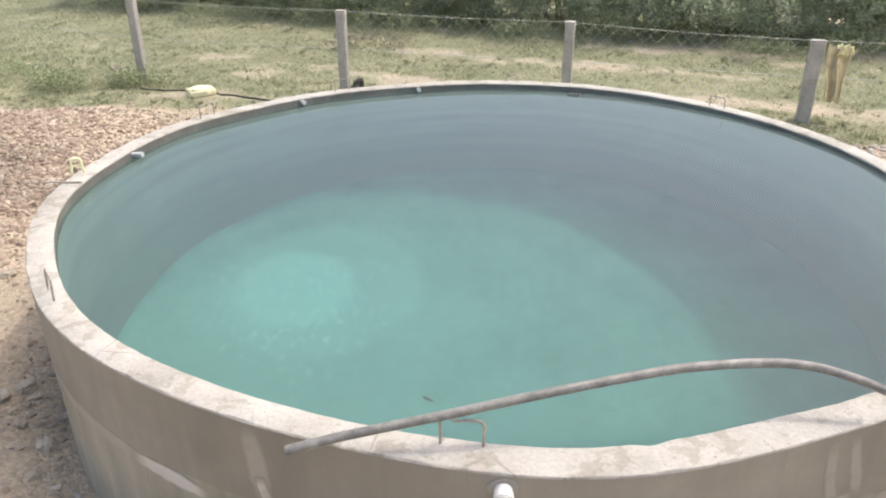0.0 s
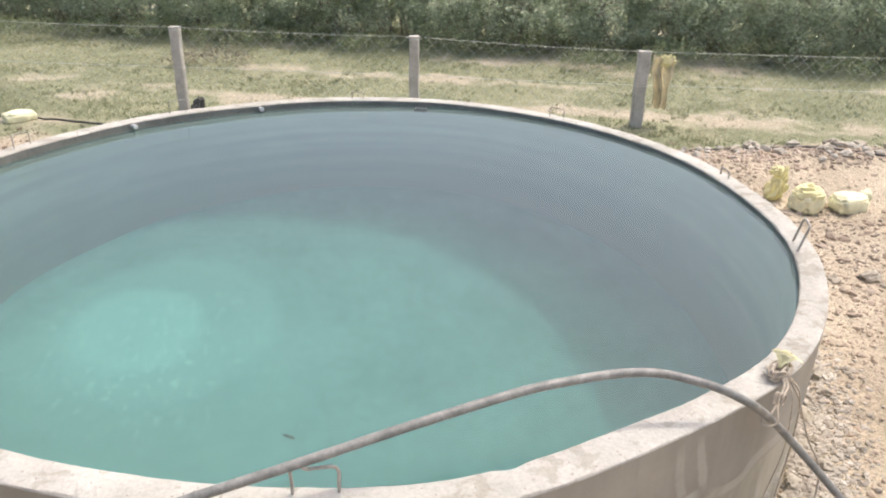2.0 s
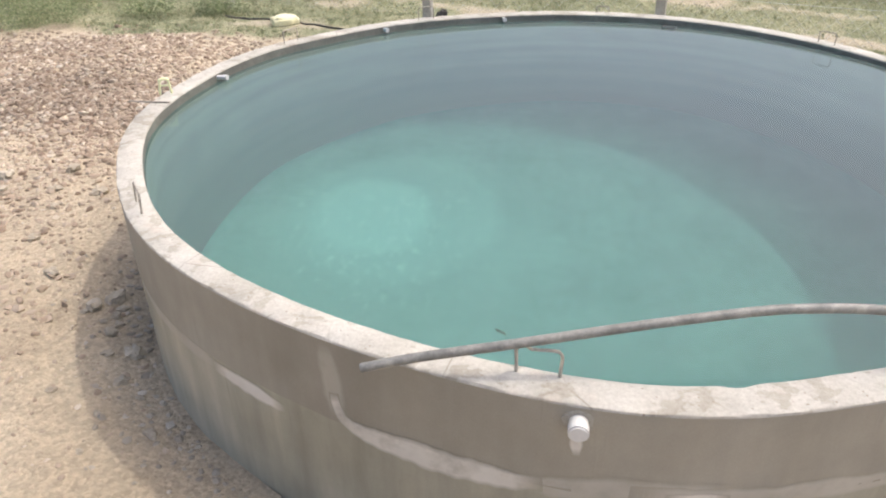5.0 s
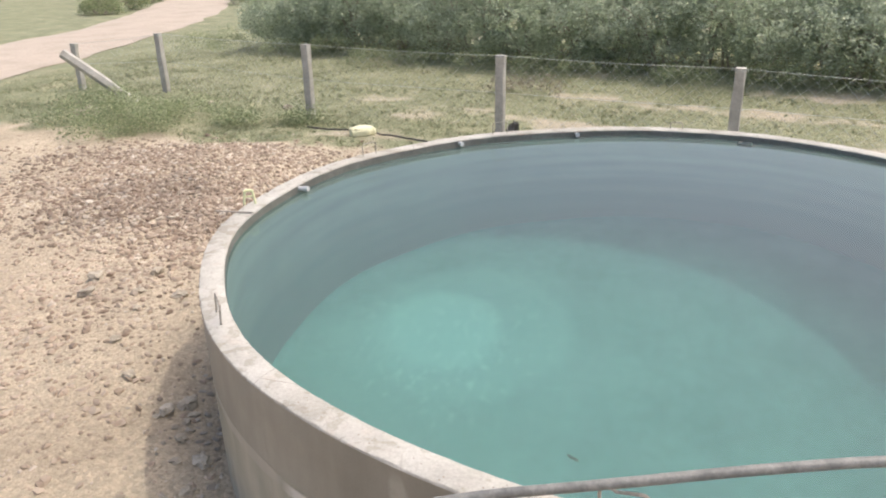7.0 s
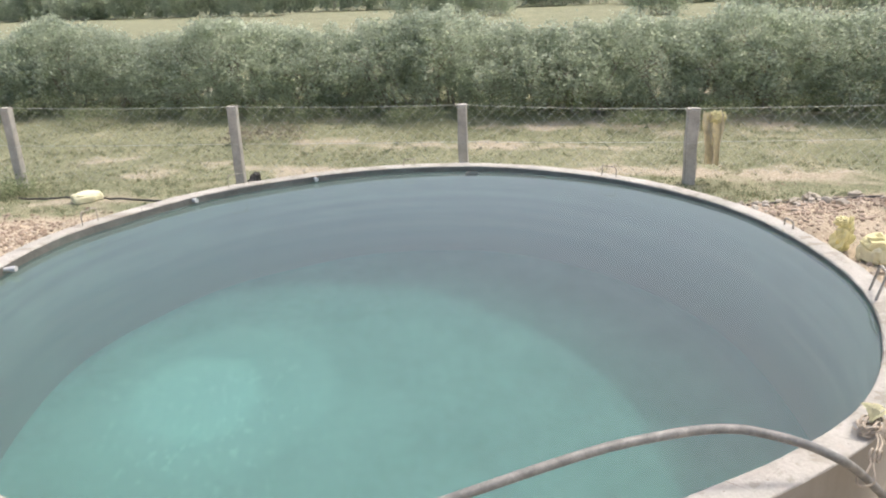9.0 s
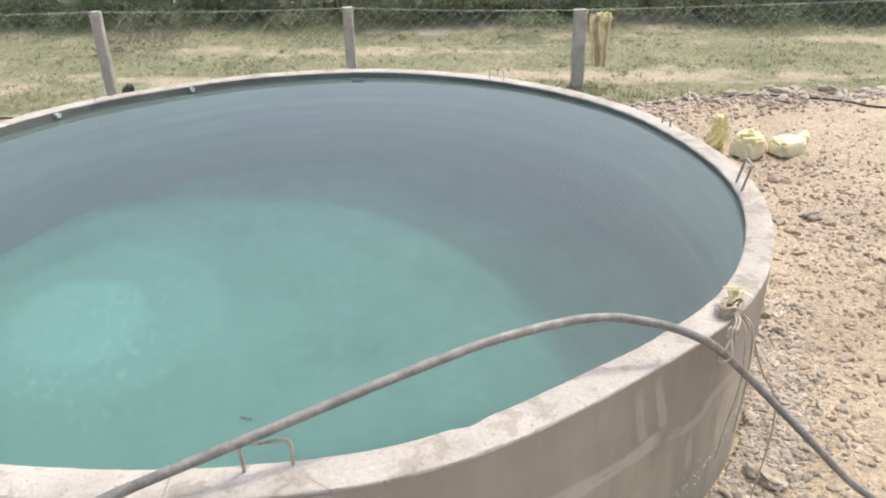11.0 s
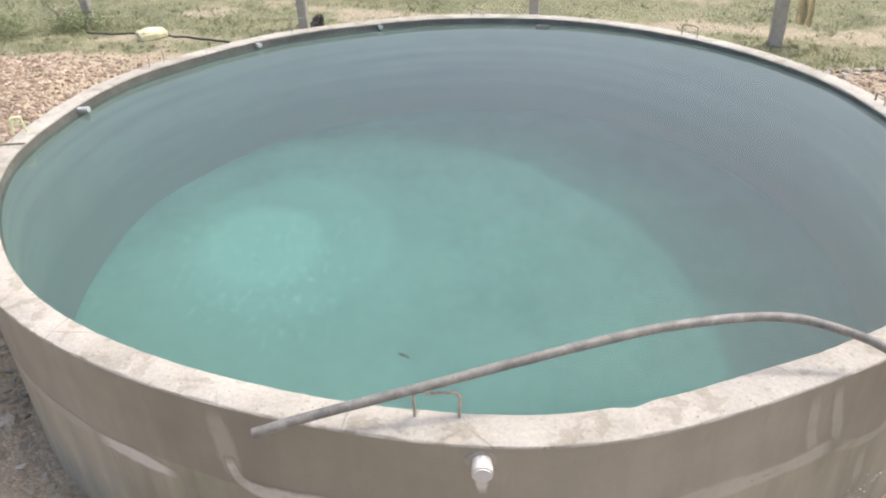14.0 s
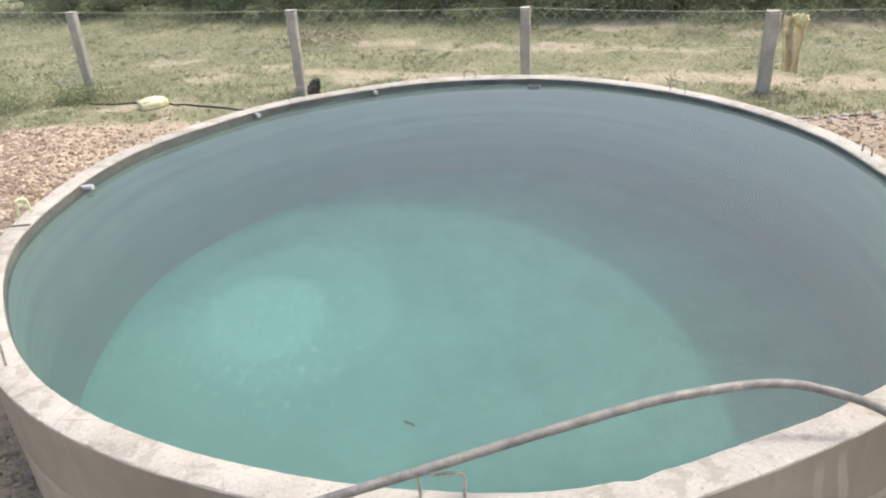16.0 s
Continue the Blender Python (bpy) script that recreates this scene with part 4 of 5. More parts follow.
rng = np.random.default_rng(4)
ux, uy = 0.955, -0.297               # the hedge's run
x, y = -10.3, 15.2
while x < 30:
    h = 1.65 + 0.45 * noise.noise(Vector((x * 0.45, 3.0, 0)))
    bush(x, y + rng.uniform(-0.2, 0.2), h, rng.uniform(1.25, 1.6), rng.uniform(1.0, 1.2), 420 if x < 13 else 250, 34, rng, size=0.037)
    step = rng.uniform(1.0, 1.3)
    x, y = x + ux * step, y + uy * step

# dry brush before the hedge and weeds by the fence
bush(7.6, 10.6, 0.75, 1.2, 0.7, 90, 14, rng, DRY_LEAF, 0.035, "dry_brush", "low grey-brown dry brush before the hedge", "dry brush")
for x, y, h, r in ((-12.3, 16.6, 0.55, 1.0), (-13.2, 15.2, 0.4, 0.8), (-11.8, 14.6, 0.35, 0.7), (-10.6, 7.4, 0.2, 0.8), (-9.8, 6.9, 0.24, 0.8), (-9.2, 6.5, 0.22, 0.7), (-8.5, 6.2, 0.26, 0.7), (-8.2, 5.6, 0.22, 0.5), (-8.9, 5.2, 0.2, 0.7),
                   (-9.8, 5.8, 0.22, 0.8), (-8.2, 6.9, 0.14, 0.6), (-7.0, 6.4, 0.1, 0.45), (-5.8, 6.62, 0.11, 0.4), (9.2, 8.4, 0.4, 0.8)) + tuple((-9.5 + 1.45 * k, 13.6 - 0.445 * k + 0.3 * math.sin(k * 2.3), 0.28 + 0.12 * math.sin(k * 1.7), 0.75) for k in range(16)):
    bush(x, y, h, r, r * 0.7, 110, 16, rng, WEED, 0.022, "weed_clump", "low green weed clump in the grass", "weeds in the grass")

bush(-2.4, 9.6, 0.2, 0.8, 0.4, 60, 14, rng, DRY_LEAF, 0.03, "dry_brush", "low patch of brown dry brush in the grass", "dry brush")

for x, y, h in ((-29.6, 35.4, 0.8), (-27.2, 30.4, 0.7), (-26.4, 27.6, 0.65), (-31.5, 38.5, 0.9), (-22.0, 34.2, 1.1)):
    bush(x, y, h, 1.3, 1.0, 160, 18, rng, WEED, 0.06, "roadside_shrub", "low green shrub at the edge of the track", "shrubs by the track")

# far trees and hedgerow beyond the next field
for k in range(40):
    x = -80 + k * 3.1 + rng.uniform(-0.8, 0.8)
    y = 96 - 0.55 * x - 0.0016 * x * x + rng.uniform(-3, 3)
    bush(x, y, rng.uniform(3.6, 6.0), rng.uniform(2.6, 3.6), 1.8, 260, 22, rng, LEAF, 0.17, "far_tree", "dark green bushy tree across the far field", "far trees")
for x, y, h in ((3.5, 62, 3.0), (6.5, 61, 3.2), (9.5, 60, 3.0), (20.5, 50, 2.8), (24.6, 42.5, 3.2), (27.2, 40, 3.6), (30, 38, 3.4), (33, 36.5, 3.6)):
    bush(x, y, h, 1.9, 1.4, 240, 26, rng, LEAF, 0.1, "far_shrub", "dark shrub standing in the far field", "far shrubs")

# grass: blades in patches, none on the bare earth
n = 330000
gx, gy = rng.uniform(-15, 14, n), 2.6 + 12.2 * rng.uniform(0, 1, n) ** 1.1
gv, gf = [], []


def blade(x, y, z, hgt, w, bend):
    th = random.uniform(0, 6.28)
    lx, ly = random.uniform(-bend, bend) * hgt, random.uniform(-bend, bend) * hgt
    i = len(gv)
    gv.extend([(x - w * math.cos(th), y - w * math.sin(th), z), (x + w * math.cos(th), y + w * math.sin(th), z), (x + lx, y + ly, z + hgt)])
    gf.append((i, i + 1, i + 2))


for a, b in zip(gx, gy):
    c = turf(a, b)
    if random.random() > field(a, b) * (0.12 + 0.88 * c ** 1.3) or math.hypot(a, b) < 3.05:
        continue
    tall = max(0.0, noise.noise(Vector((a * 0.7, b * 0.9, 12.0))) - 0.15) + 1.4 * math.exp(-((a + 5.8) / 1.0) ** 2 - ((b - 6.55) / 0.3) ** 2) + 0.9 * math.exp(-((a + 3.7) / 0.9) ** 2 - ((b - 6.1) / 0.25) ** 2)
    blade(a, b, height(a, b) - 0.01, random.uniform(0.01, 0.028) * (1 + 3.0 * tall + 0.5 * c), random.uniform(0.003, 0.008), 1.6)
# tufts, thicker along the fence and before the hedge
for _ in range(11000):
    a, b = random.uniform(-14, 13), 2.8 + 11.5 * random.random() ** 1.1
    lush = noise.noise(Vector((a * 0.55, b * 0.8, 21.0))) + 0.5 * noise.noise(Vector((a * 1.7, b * 2.2, 24.0)))
    lush += 0.8 * math.exp(-((0.297 * a + 0.955 * b - 5.6) / 0.35) ** 2) + 0.6 * ease(11.5, 13.5, b + 0.3 * a)
    if math.hypot(a, b) < 3.2 or random.random() > field(a, b) * (0.1 + 0.9 * turf(a, b)) * ease(-0.35, 0.45, lush):
        continue
    z, size = height(a, b) - 0.012, random.uniform(0.5, 1.0) * (1.0 + 0.5 * max(0.0, lush))
    for _ in range(random.randint(9, 18)):
        blade(a + random.gauss(0, 0.035) * size, b + random.gauss(0, 0.035) * size, z, random.uniform(0.035, 0.1) * size, random.uniform(0.004, 0.009), 0.9)
tagged(raw("grass", gv, gf, GRASS), "short patchy green and straw-coloured grass", "grass", kind="stuff")


# ---- stones ----
def gravel(name, spots, mat, label):
    """Many small angular stones in one mesh."""
    t = (1 + 5 ** 0.5) / 2
    base = [Vector(p).normalized() for p in ((-1, t, 0), (1, t, 0), (-1, -t, 0), (1, -t, 0), (0, -1, t), (0, 1, t), (0, -1, -t), (0, 1, -t), (t, 0, -1), (t, 0, 1), (-t, 0, -1), (-t, 0, 1))]
    tri = ((0, 11, 5), (0, 5, 1), (0, 1, 7), (0, 7, 10), (0, 10, 11), (1, 5, 9), (5, 11, 4), (11, 10, 2), (10, 7, 6), (7, 1, 8), (3, 9, 4), (3, 4, 2), (3, 2, 6), (3, 6, 8), (3, 8, 9), (4, 9, 5), (2, 4, 11), (6, 2, 10), (8, 6, 7), (9, 8, 1))
    v, f = [], []
    for x, y, s in spots:
        if math.hypot(x, y) < 3.0 + s:
            continue
        z = height(x, y) + s * 0.02
        i = len(v)
        q = Euler((random.uniform(0, 6), random.uniform(0, 6), random.uniform(0, 6))).to_matrix()
        ex, ey = random.uniform(0.7, 1.3), random.uniform(0.6, 1.1)
        sc = Matrix.Rotation(random.uniform(0, 6.28), 3, "Z") @ Matrix.Diagonal((ex, ey, random.uniform(0.5, 0.85)))
        for p in base:
            w = sc @ (q @ (p * s * random.uniform(0.6, 1.3)))
            v.append((x + w.x, y + w.y, z + w.z))
        f += [(a + i, b + i, c + i) for a, b, c in tri]
    return tagged(raw(name, v, f, mat), label, "stones", kind="stuff")


def scatter(n, cx, cy, sx, sy, lo, hi):
    return [(random.gauss(cx, sx), random.gauss(cy, sy), lo + (hi - lo) * random.random() ** 2.5) for _ in range(n)]


gravel("pebbles", scatter(9500, -5.5, 2.4, 1.1, 0.75, 0.008, 0.042) + scatter(6500, -6.0, 4.0, 1.5, 0.5, 0.008, 0.04) + scatter(1200, -7.5, 3.0, 1.0, 1.0, 0.012, 0.06) + scatter(900, -4.4, 1.5, 0.55, 0.55, 0.01, 0.045) + scatter(1500, -5.3, 2.0, 0.7, 0.45, 0.02, 0.06) + scatter(420, -4.6, 0.2, 0.6, 0.9, 0.012, 0.045), PEBBLE, "spread heap of broken reddish stones")
gravel("loose_stones", scatter(1500, -4.8, -0.6, 1.0, 1.6, 0.004, 0.026) + scatter(900, -3.4, -2.4, 0.7, 0.9, 0.004, 0.022) + scatter(5000, 4.5, 0.2, 1.1, 1.9, 0.003, 0.02) + scatter(900, 3.4, -2.2, 0.7, 0.7, 0.005, 0.03), STONE, "small stones strewn over the bare earth")
foot = []
for _ in range(1100):
    th = D(random.uniform(195, 352))
    r = 3.02 + abs(random.gauss(0, 0.22)) + wob(th)
    foot.append((r * math.cos(th), r * math.sin(th), 0.005 + 0.026 * random.random() ** 3.5))
foot_right = []
for _ in range(11000):
    th = D(random.uniform(298, 360))
    r = 3.03 + abs(random.gauss(0, 0.2)) + wob(th)
    foot_right.append((r * math.cos(th), r * math.sin(th), 0.005 + 0.026 * random.random() ** 2.5))
gravel("rubble", foot + foot_right , RUBBLE, "broken rubble along the foot of the wall and the field edge")

gravel("clods", scatter(1500, 5.6, 3.3, 1.5, 0.24, 0.012, 0.05) + scatter(320, 4.5, 0.1, 0.8, 1.5, 0.02, 0.055) + scatter(9000, 4.7, 0.0, 1.2, 1.9, 0.004, 0.028) + scatter(4200, -4.8, 0.0, 1.1, 1.5, 0.006, 0.04) + scatter(1500, 3.5, -2.8, 0.8, 0.7, 0.005, 0.03), CLOD, "dry crumbled clods of brown earth")

# single rocks
spots = [(-3.92, -0.81, 0.035), (-3.07, -1.42, 0.045), (-2.84, -1.62, 0.035), (-2.75, -1.81, 0.03), (-2.54, -2.01, 0.035), (-2.17, -2.37, 0.035), (-4.1, -0.3, 0.035), (-4.9, 0.2, 0.065), (-5.4, 1.1, 0.045), (-4.4, 0.4, 0.05), (-4.3, 0.0, 0.045), (-3.9, 0.02, 0.05), (-3.5, -1.2, 0.04), (-4.75, -0.1, 0.06), (-10.2, 6.6, 0.14), (-9.3, 6.4, 0.1), (-8.4, 7.9, 0.07), (-6.7, 7.8, 0.08), (-3.0, -1.28, 0.055), (-2.62, -1.74, 0.05), (2.06, -2.6, 0.075), (2.24, -2.32, 0.06), (4.55, 0.3, 0.07), (4.2, 0.3, 0.05), (4.6, 0.15, 0.045), (4.45, -0.35, 0.04), (5.3, 3.72, 0.09), (6.4, 3.6, 0.1), (6.15, 3.42, 0.08), (6.75, 3.62, 0.09), (7.2, 3.5, 0.1), (5.0, 3.6, 0.07), (4.4, 3.75, 0.06)]
for k in range(14):
    th = D(random.uniform(203, 240))
    r = 3.15 + random.uniform(0.0, 0.5)
    spots.append((r * math.cos(th), r * math.sin(th), random.uniform(0.018, 0.032)))
for k in range(16):
    th = D(random.uniform(302, 350))
    r = 3.12 + abs(random.gauss(0, 0.16))
    spots.append((r * math.cos(th), r * math.sin(th), random.uniform(0.025, 0.06)))
pale = len(spots)
for k in range(110):
    x = random.uniform(3.6, 8.2)
    spots.append((x, 3.55 - 0.06 * (x - 5) + random.gauss(0, 0.17), 0.022 + 0.05 * random.random() ** 1.8))
for k, (x, y, s) in enumerate(spots):
    o = obj("rock", rock(s, (1.25, 0.9, 0.75), 3 if k < pale else 2, 0.62 if k < pale else 0.4, k), ROCK if k < pale else COBBLE, True)
    o.matrix_world = pose(x, y, height(x, y) + s * 0.3, 0, 0, random.uniform(0, 360))
    tagged(o, "rough broken field stone lying on the earth" if k < pale else "pale rounded cobble at the edge of the field", "rock", "loose rocks" if k < pale else "cobbles along the field edge")


# ---- sacks and rags ----
def sack(name, at, rz, size, mat, label, neck=True, seed=0, upright=False):
    e = tagged(empty(name, at, rz), label, "sack")
    bm = bmesh.new()
    bmesh.ops.create_uvsphere(bm, u_segments=40, v_segments=24, radius=1)
    for v in bm.verts:
        n = v.co.copy()
        p = Vector([math.copysign(abs(q) ** 0.65, q) for q in n])
        fold = 0.14 * noise.noise(n * 1.6 + Vector((seed, 0, 0))) + 0.07 * noise.noise(Vector((n.x * 5, n.y * 5, n.z * 2 + seed))) + 0.03 * noise.noise(n * 11) - 0.16 * abs(noise.noise(Vector((n.x * 3.5 + seed, n.y * 3.5, n.z * 3.5)))) - (0.11 * abs(math.sin(n.z * 8 + n.x * 1.5 + 2 * noise.noise(n * 1.3))) if upright else 0.06 * abs(noise.noise(Vector((n.x * 2, n.y * 7, n.z * 7 + seed)))))
        p *= 1 + fold
        v.co = Vector((p.x * size[0], p.y * size[1], max(-0.85, p.z) * size[2] + 0.8 * size[2]))
    part("bag_body", bm, mat, e, "", True)
    if neck:
        bm = bmesh.new()
        pts = [(size[0] * 0.75, 0, size[2] * 1.1), (size[0] * 1.05, 0.02, size[2] * 1.25), (size[0] * 1.3, 0.03, size[2] * 1.15)]
        tube(bm, glide(pts, 5), size[1] * 0.3, 12, True, size[1] * 0.5)
        for v in bm.verts:
            v.co += Vector((noise.noise(v.co * 14), noise.noise(v.co * 14 + Vector((3, 0, 0))), noise.noise(v.co * 14 + Vector((0, 3, 0))))) * 0.03
        part("tied_neck", bm, mat, e, "gathered bag mouth", True)
    return e


def g(x, y):
    return (x, y, height(x, y))


sack("sack", g(-4.47, 5.95), 35, (0.22, 0.14, 0.085), SACK, "crumpled pale woven sack lying in the grass", neck=False, seed=1)
standing = sack("sack", g(4.9, 1.85), 200, (0.175, 0.155, 0.13), SACK, "half-full pale woven sack with a rolled yellow top", neck=False, seed=5)
for k, (rr, z) in enumerate(((0.14, 0.19), (0.115, 0.225), (0.075, 0.25))):
    bm = bmesh.new()
    pts = [(rr * math.cos(a) * (1 + 0.12 * noise.noise(Vector((math.cos(a) * 2, math.sin(a) * 2, k)))), rr * 0.9 * math.sin(a), z + 0.022 * noise.noise(Vector((math.cos(a) * 1.5, math.sin(a) * 1.5, k + 5.0)))) for a in (2 * math.pi * q / 36 for q in range(37))]
    tube(bm, pts, 0.032, 10)
    for v in bm.verts:
        v.co += Vector((noise.noise(v.co * 16), noise.noise(v.co * 16 + Vector((4, 0, 0))), 0.7 * noise.noise(v.co * 16 + Vector((0, 4, 0))) + 2.0 * v.co.x)) * 0.035
    part("rolled_top", bm, YELLOW, standing, "yellow rolled edge of the sack", True)
sack("sack", g(5.34, 1.78), 10, (0.205, 0.15, 0.11), SACK, "full pale woven sack lying on the earth", seed=9)

def crumpled(name, at, rz, size, mat, label, seed):
    """A thin sheet crushed into a ragged standing heap."""
    e = tagged(empty(name, at, rz), label, "sheet")
    bm = bmesh.new()
    bmesh.ops.create_uvsphere(bm, u_segments=56, v_segments=40, radius=1)
    for v in bm.verts:
        n = v.co.copy()
        ridge = abs(noise.noise(n * 1.7 + Vector((seed, 0, 0)))) * 0.9 + abs(noise.noise(n * 3.6 + Vector((0, seed, 0)))) * 0.35 + 0.05 * noise.noise(n * 9)
        k = 0.72 + ridge
        taper = 1.2 - 0.6 * (n.z + 1) / 2
        v.co = Vector((n.x * size[0] * k * taper + 0.05 * n.z, n.y * size[1] * k * taper, (max(-0.8, n.z) + 0.8) * size[2] * (0.9 + 0.35 * ridge)))
    part("folds", bm, mat, e, "", True)
    bm = bmesh.new()
    bmesh.ops.create_uvsphere(bm, u_segments=28, v_segments=20, radius=1)
    for v in bm.verts:
        n = v.co.copy()
        k = 0.75 + 0.6 * abs(noise.noise(n * 2.3 + Vector((seed + 4, 0, 0)))) + 0.1 * noise.noise(n * 7)
        v.co = Vector((n.x * 0.085 * k - 0.03, n.y * 0.07 * k, n.z * 0.06 * k + size[2] * 1.65))
    part("bunched_top", bm, mat, e, "", True)
    return e


# crumpled yellow sheet standing by the rim
def rag(name, at, rz, pts_w, h, mat, label, seed, depth=0.09):
    e = tagged(empty(name, at, rz), label, "cloth")
    bm = bmesh.new()
    nu, nv = 22, 22
    grid = []
    for j in range(nv + 1):
        z = h * j / nv
        w = pts_w[0] + (pts_w[1] - pts_w[0]) * (j / nv)
        row = []
        for i in range(nu + 1):
            s = i / nu * 2 - 1
            x = s * w + 0.05 * noise.noise(Vector((seed, z * 3, s)))
            y = depth * math.sin(s * 7 + seed + z * 3) * (0.4 + 0.6 * (1 - j / nv)) + 0.05 * noise.noise(Vector((s * 3, z * 6, seed)))
            zz = z + (0.06 * noise.noise(Vector((s * 4, seed, 1.0))) if j in (0, nv) else 0.01 * noise.noise(Vector((s * 9, z * 20, seed))))
            row.append(bm.verts.new((x, y, max(0.0, zz) if at[2] < 0.5 else zz)))
        grid.append(row)
    for u, v in zip(grid, grid[1:]):
        for k in range(nu):
            bm.faces.new((u[k], u[k + 1], v[k + 1], v[k]))
    bmesh.ops.solidify(bm, geom=bm.faces[:], thickness=0.004)
    part("folds", bm, mat, e, "", True)
    return e


crumpled("yellow_sheet", g(4.77, 2.22), -25, (0.1, 0.09, 0.2), YELLOW, "crumpled pale yellow plastic sheet heaped on the earth", 2.0)
cloth = rag("hanging_cloth", (4.55, 5.06, 0.28), -10, (0.09, 0.17), 0.74, CLOTH, "torn ochre plastic cloth hung on the fence beside the post", 5.0, 0.1)

bm = bmesh.new()
bmesh.ops.create_uvsphere(bm, u_segments=30, v_segments=20, radius=1)
for v in bm.verts:
    n = v.co.copy()
    k = 0.7 + 0.7 * abs(noise.noise(n * 2.4 + Vector((8, 0, 0)))) + 0.15 * noise.noise(n * 8)
    v.co = Vector((n.x * 0.14 * k + 0.04, n.y * 0.07 * k, n.z * 0.09 * k + 0.68))
part("bunched_top", bm, YELLOW, cloth, "bunched yellow plastic over the wire", True)

# yellow plastic jug top and a rod on the rim
e = tagged(empty("plastic_handle", (-3.04, -0.1, RIM_Z), 25), "pale yellow plastic handle standing on the rim", "handle")
for sgn in (-1, 1):
    part("leg", tube(bmesh.new(), glide([(sgn * 0.042, 0, -0.004), (sgn * 0.036, 0, 0.05), (sgn * 0.03, 0, 0.1)], 4), 0.0095, 10), JUG, e, "", True)
part("grip", tube(bmesh.new(), glide([(-0.034, 0, 0.098), (-0.012, 0, 0.108), (0.012, 0, 0.108), (0.034, 0, 0.098)], 4), 0.011, 10), JUG, e, "", True)
part("crossbar", tube(bmesh.new(), [(-0.034, 0, 0.058), (0.034, 0, 0.06)], 0.008, 8), JUG, e, "", True)
e = tagged(empty("steel_rod", (0, 0, 0)), "short dark steel rod lying across the rim", "rod")
part("bar", tube(bmesh.new(), [(-3.2, -0.33, 1.012), (-2.9, -0.3, 1.008)], 0.007, 8), STEEL, e)

# rope knot on the near rim where the hose is tied
e = tagged(empty("rope", (1.85, -2.36, RIM_Z)), "frayed jute rope knotted round the rim and the pipe", "rope")
for k in range(6):
    a0 = random.uniform(0, 6)
    part("knot_turn", tube(bmesh.new(), glide([(0.05 * math.cos(a0 + q * 1.1) * (1 + 0.4 * random.random()), 0.045 * math.sin(a0 + q * 1.3), 0.012 + 0.022 * (q % 3)) for q in range(7)], 4), 0.0052, 6), ROPE, e, "", True)
LINES = ([(0.0, -0.04, 0.03), (-0.03, -0.1, 0.02), (-0.09, -0.16, -0.02), (-0.14, -0.2, -0.05)],
         [(0.01, -0.04, 0.03), (-0.02, -0.11, 0.02), (-0.1, -0.18, 0.0), (-0.12, -0.23, -0.06), (-0.17, -0.21, -0.08), (-0.16, -0.18, -0.03)],
         [(0.03, -0.03, 0.02), (0.07, -0.08, -0.06), (0.13, -0.13, -0.25), (0.19, -0.17, -0.38), (0.17, -0.22, -0.55), (0.1, -0.27, -0.8), (0.02, -0.33, -1.0)],
         [(0.02, -0.05, 0.02), (0.02, -0.11, -0.05), (0.03, -0.125, -0.3), (-0.01, -0.13, -0.55), (-0.03, -0.13, -0.72)],
         [(0.04, -0.04, 0.02), (0.06, -0.1, -0.04), (0.08, -0.1, -0.3), (0.06, -0.11, -0.6)])
for pts in LINES:
    part("strand", tube(bmesh.new(), glide(pts, 6), 0.0042 if len(pts) != 5 else 0.003, 6), ROPE, e, "", True)
bm = bmesh.new()
for k in range(9):
    a0 = 0.6 + random.uniform(-0.9, 0.9)
    rows = []
    for q in range(6):
        f = q / 5
        cx, cy, cz = 0.015 + 0.085 * f * math.cos(a0), 0.015 + 0.085 * f * math.sin(a0), 0.035 + 0.05 * math.sin(2.4 * f) + 0.012 * random.random()
        wd = 0.012 * (0.6 + f)
        rows.append([bm.verts.new((cx + d0 * math.sin(a0) * wd, cy - d0 * math.cos(a0) * wd, cz + 0.006 * noise.noise(Vector((cx * 60, cy * 60, k + d0))))) for d0 in (-1, 0, 1)])
    for u, v in zip(rows, rows[1:]):
        for d0 in (0, 1):
            bm.faces.new((u[d0], u[d0 + 1], v[d0 + 1], v[d0]))
bmesh.ops.solidify(bm, geom=bm.faces[:], thickness=0.0015)
part("plastic_shred", bm, SHRED, e, "pale yellow shredded plastic strips")
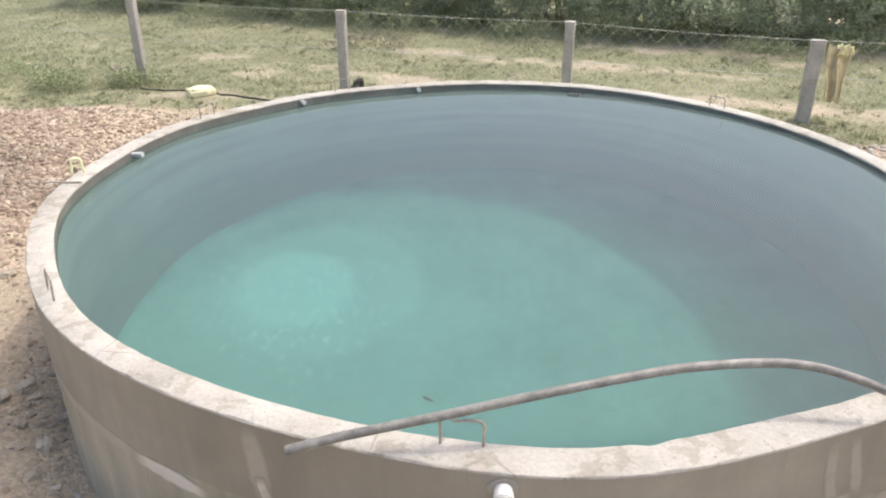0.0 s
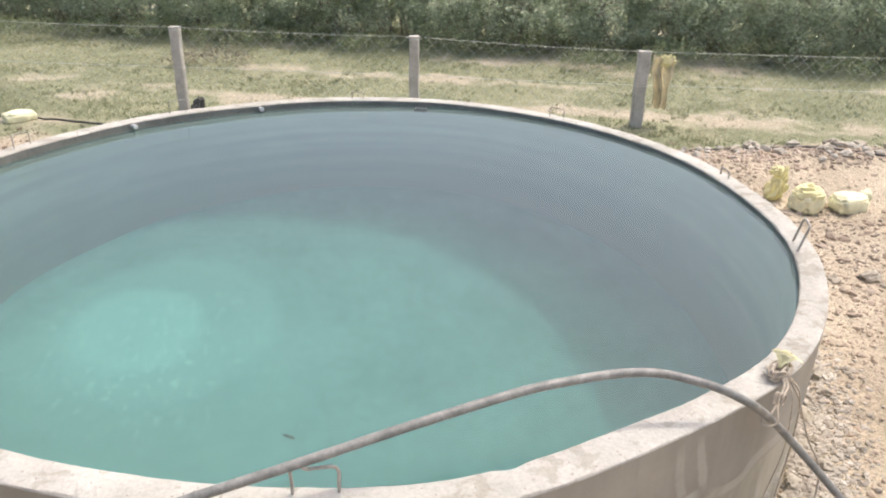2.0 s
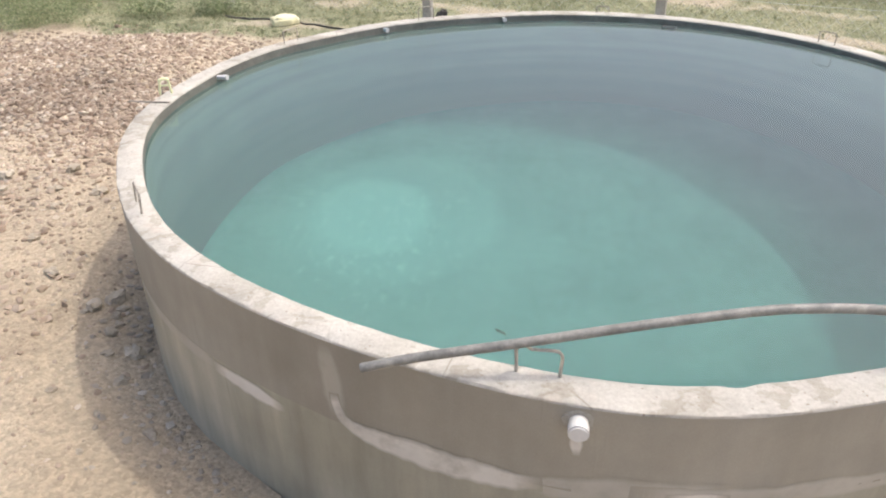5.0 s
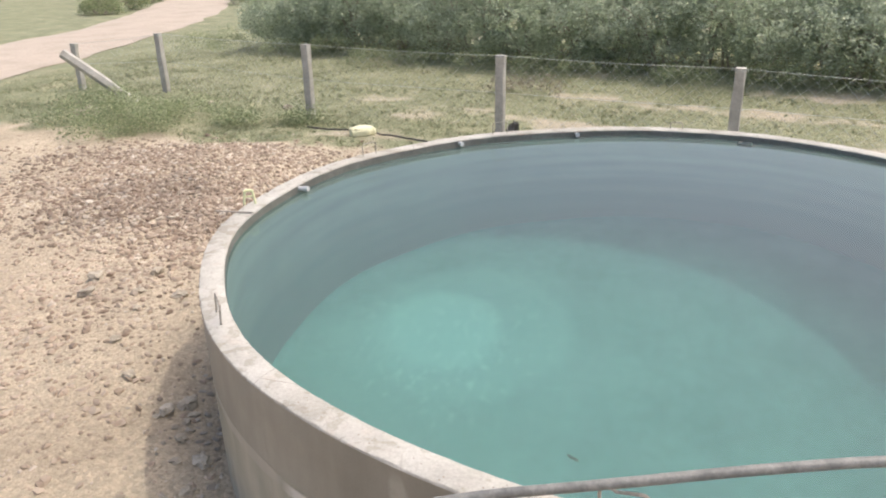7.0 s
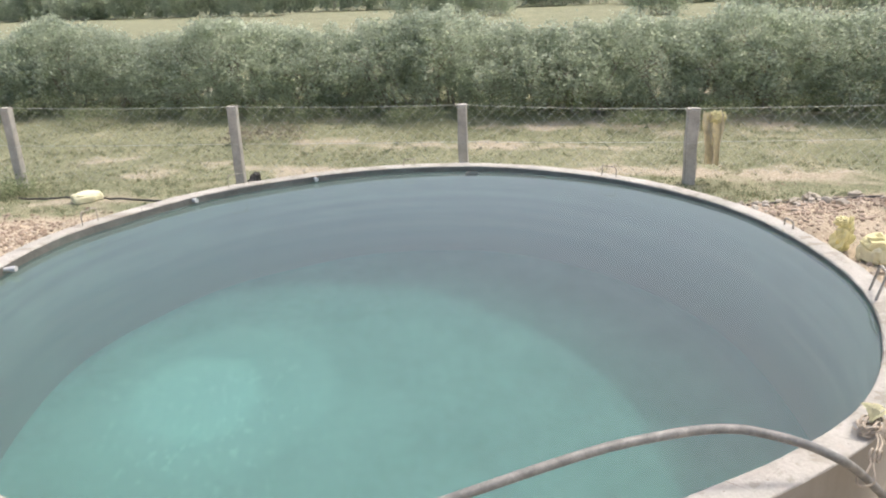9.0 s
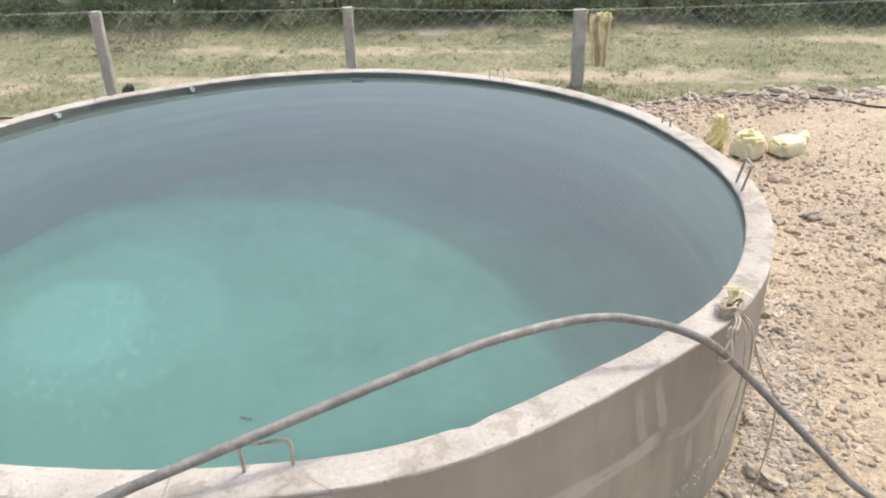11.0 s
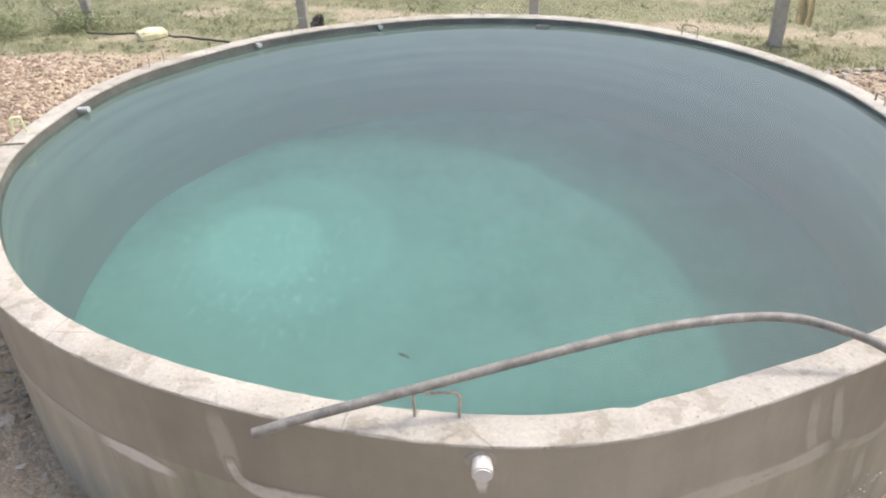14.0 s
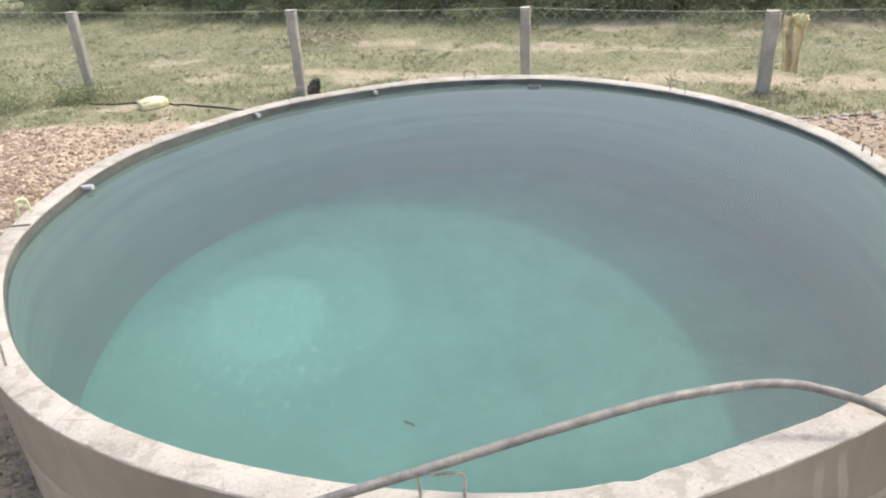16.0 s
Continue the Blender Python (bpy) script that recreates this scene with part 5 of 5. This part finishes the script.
for q in range(3):
    part("pipe_lashing", tube(bmesh.new(), [(-0.14 + 0.012 * q + 0.026 * math.cos(a) * 0.6, -0.21 + 0.026 * math.cos(a) * 0.4 - 0.008 * q, 0.085 - 0.03 + 0.026 * math.sin(a)) for a in (2 * math.pi * k / 14 for k in range(15))], 0.0045, 6), ROPE, e, "rope turn lashed round the pipe", True)

# black hoses on the ground along the field edge
for pts in ([(-5.6, 6.3, 0), (-4.6, 6.15, 0), (-3.7, 5.85, 0), (-2.4, 5.3, 0), (-1.0, 5.0, 0)], [(3.6, 4.0, 0), (4.4, 3.8, 0), (5.2, 3.62, 0), (6.1, 3.5, 0), (7.2, 3.0, 0), (8.6, 2.2, 0)]):
    e = tagged(empty("ground_hose", (0, 0, 0)), "thin black irrigation hose lying on the ground", "hose")
    part("tubing", tube(bmesh.new(), [(p.x, p.y, height(p.x, p.y) + 0.015) for p in glide(pts, 10)], 0.014, 8), DARK, e, "", True)
o = obj("rubber_scrap", rock(0.12, (0.7, 0.6, 1.25), 3, 0.8, 77), DARK)
o.matrix_world = pose(-2.06, 6.12, height(-2.06, 6.12) + 0.12)
tagged(o, "dark crumpled scrap at the foot of the fence post", "scrap")

# a dead leaf on the tank floor
bm = bmesh.new()
ring_l = [(0.11, 0.0), (0.05, 0.03), (-0.04, 0.035), (-0.1, 0.01), (-0.14, -0.01), (-0.06, -0.03), (0.04, -0.025)]
top = [bm.verts.new((x, y, 0.012 + 0.01 * math.sin(x * 40))) for x, y in ring_l]
low = [bm.verts.new((x, y, 0.004 + 0.008 * math.sin(x * 40))) for x, y in ring_l]
bm.faces.new(top)
bm.faces.new(low[::-1])
for k in range(7):
    bm.faces.new((low[k], low[(k + 1) % 7], top[(k + 1) % 7], top[k]))
o = obj("dead_leaf", bm, WILTED)
o.matrix_world = pose(-0.45, -0.62, FLOOR_Z + 0.008, 0, 0, -30) @ Matrix.Diagonal((0.42, 0.42, 0.6, 1))
tagged(o, "dark dead leaf sunk on the tank floor", "leaf")
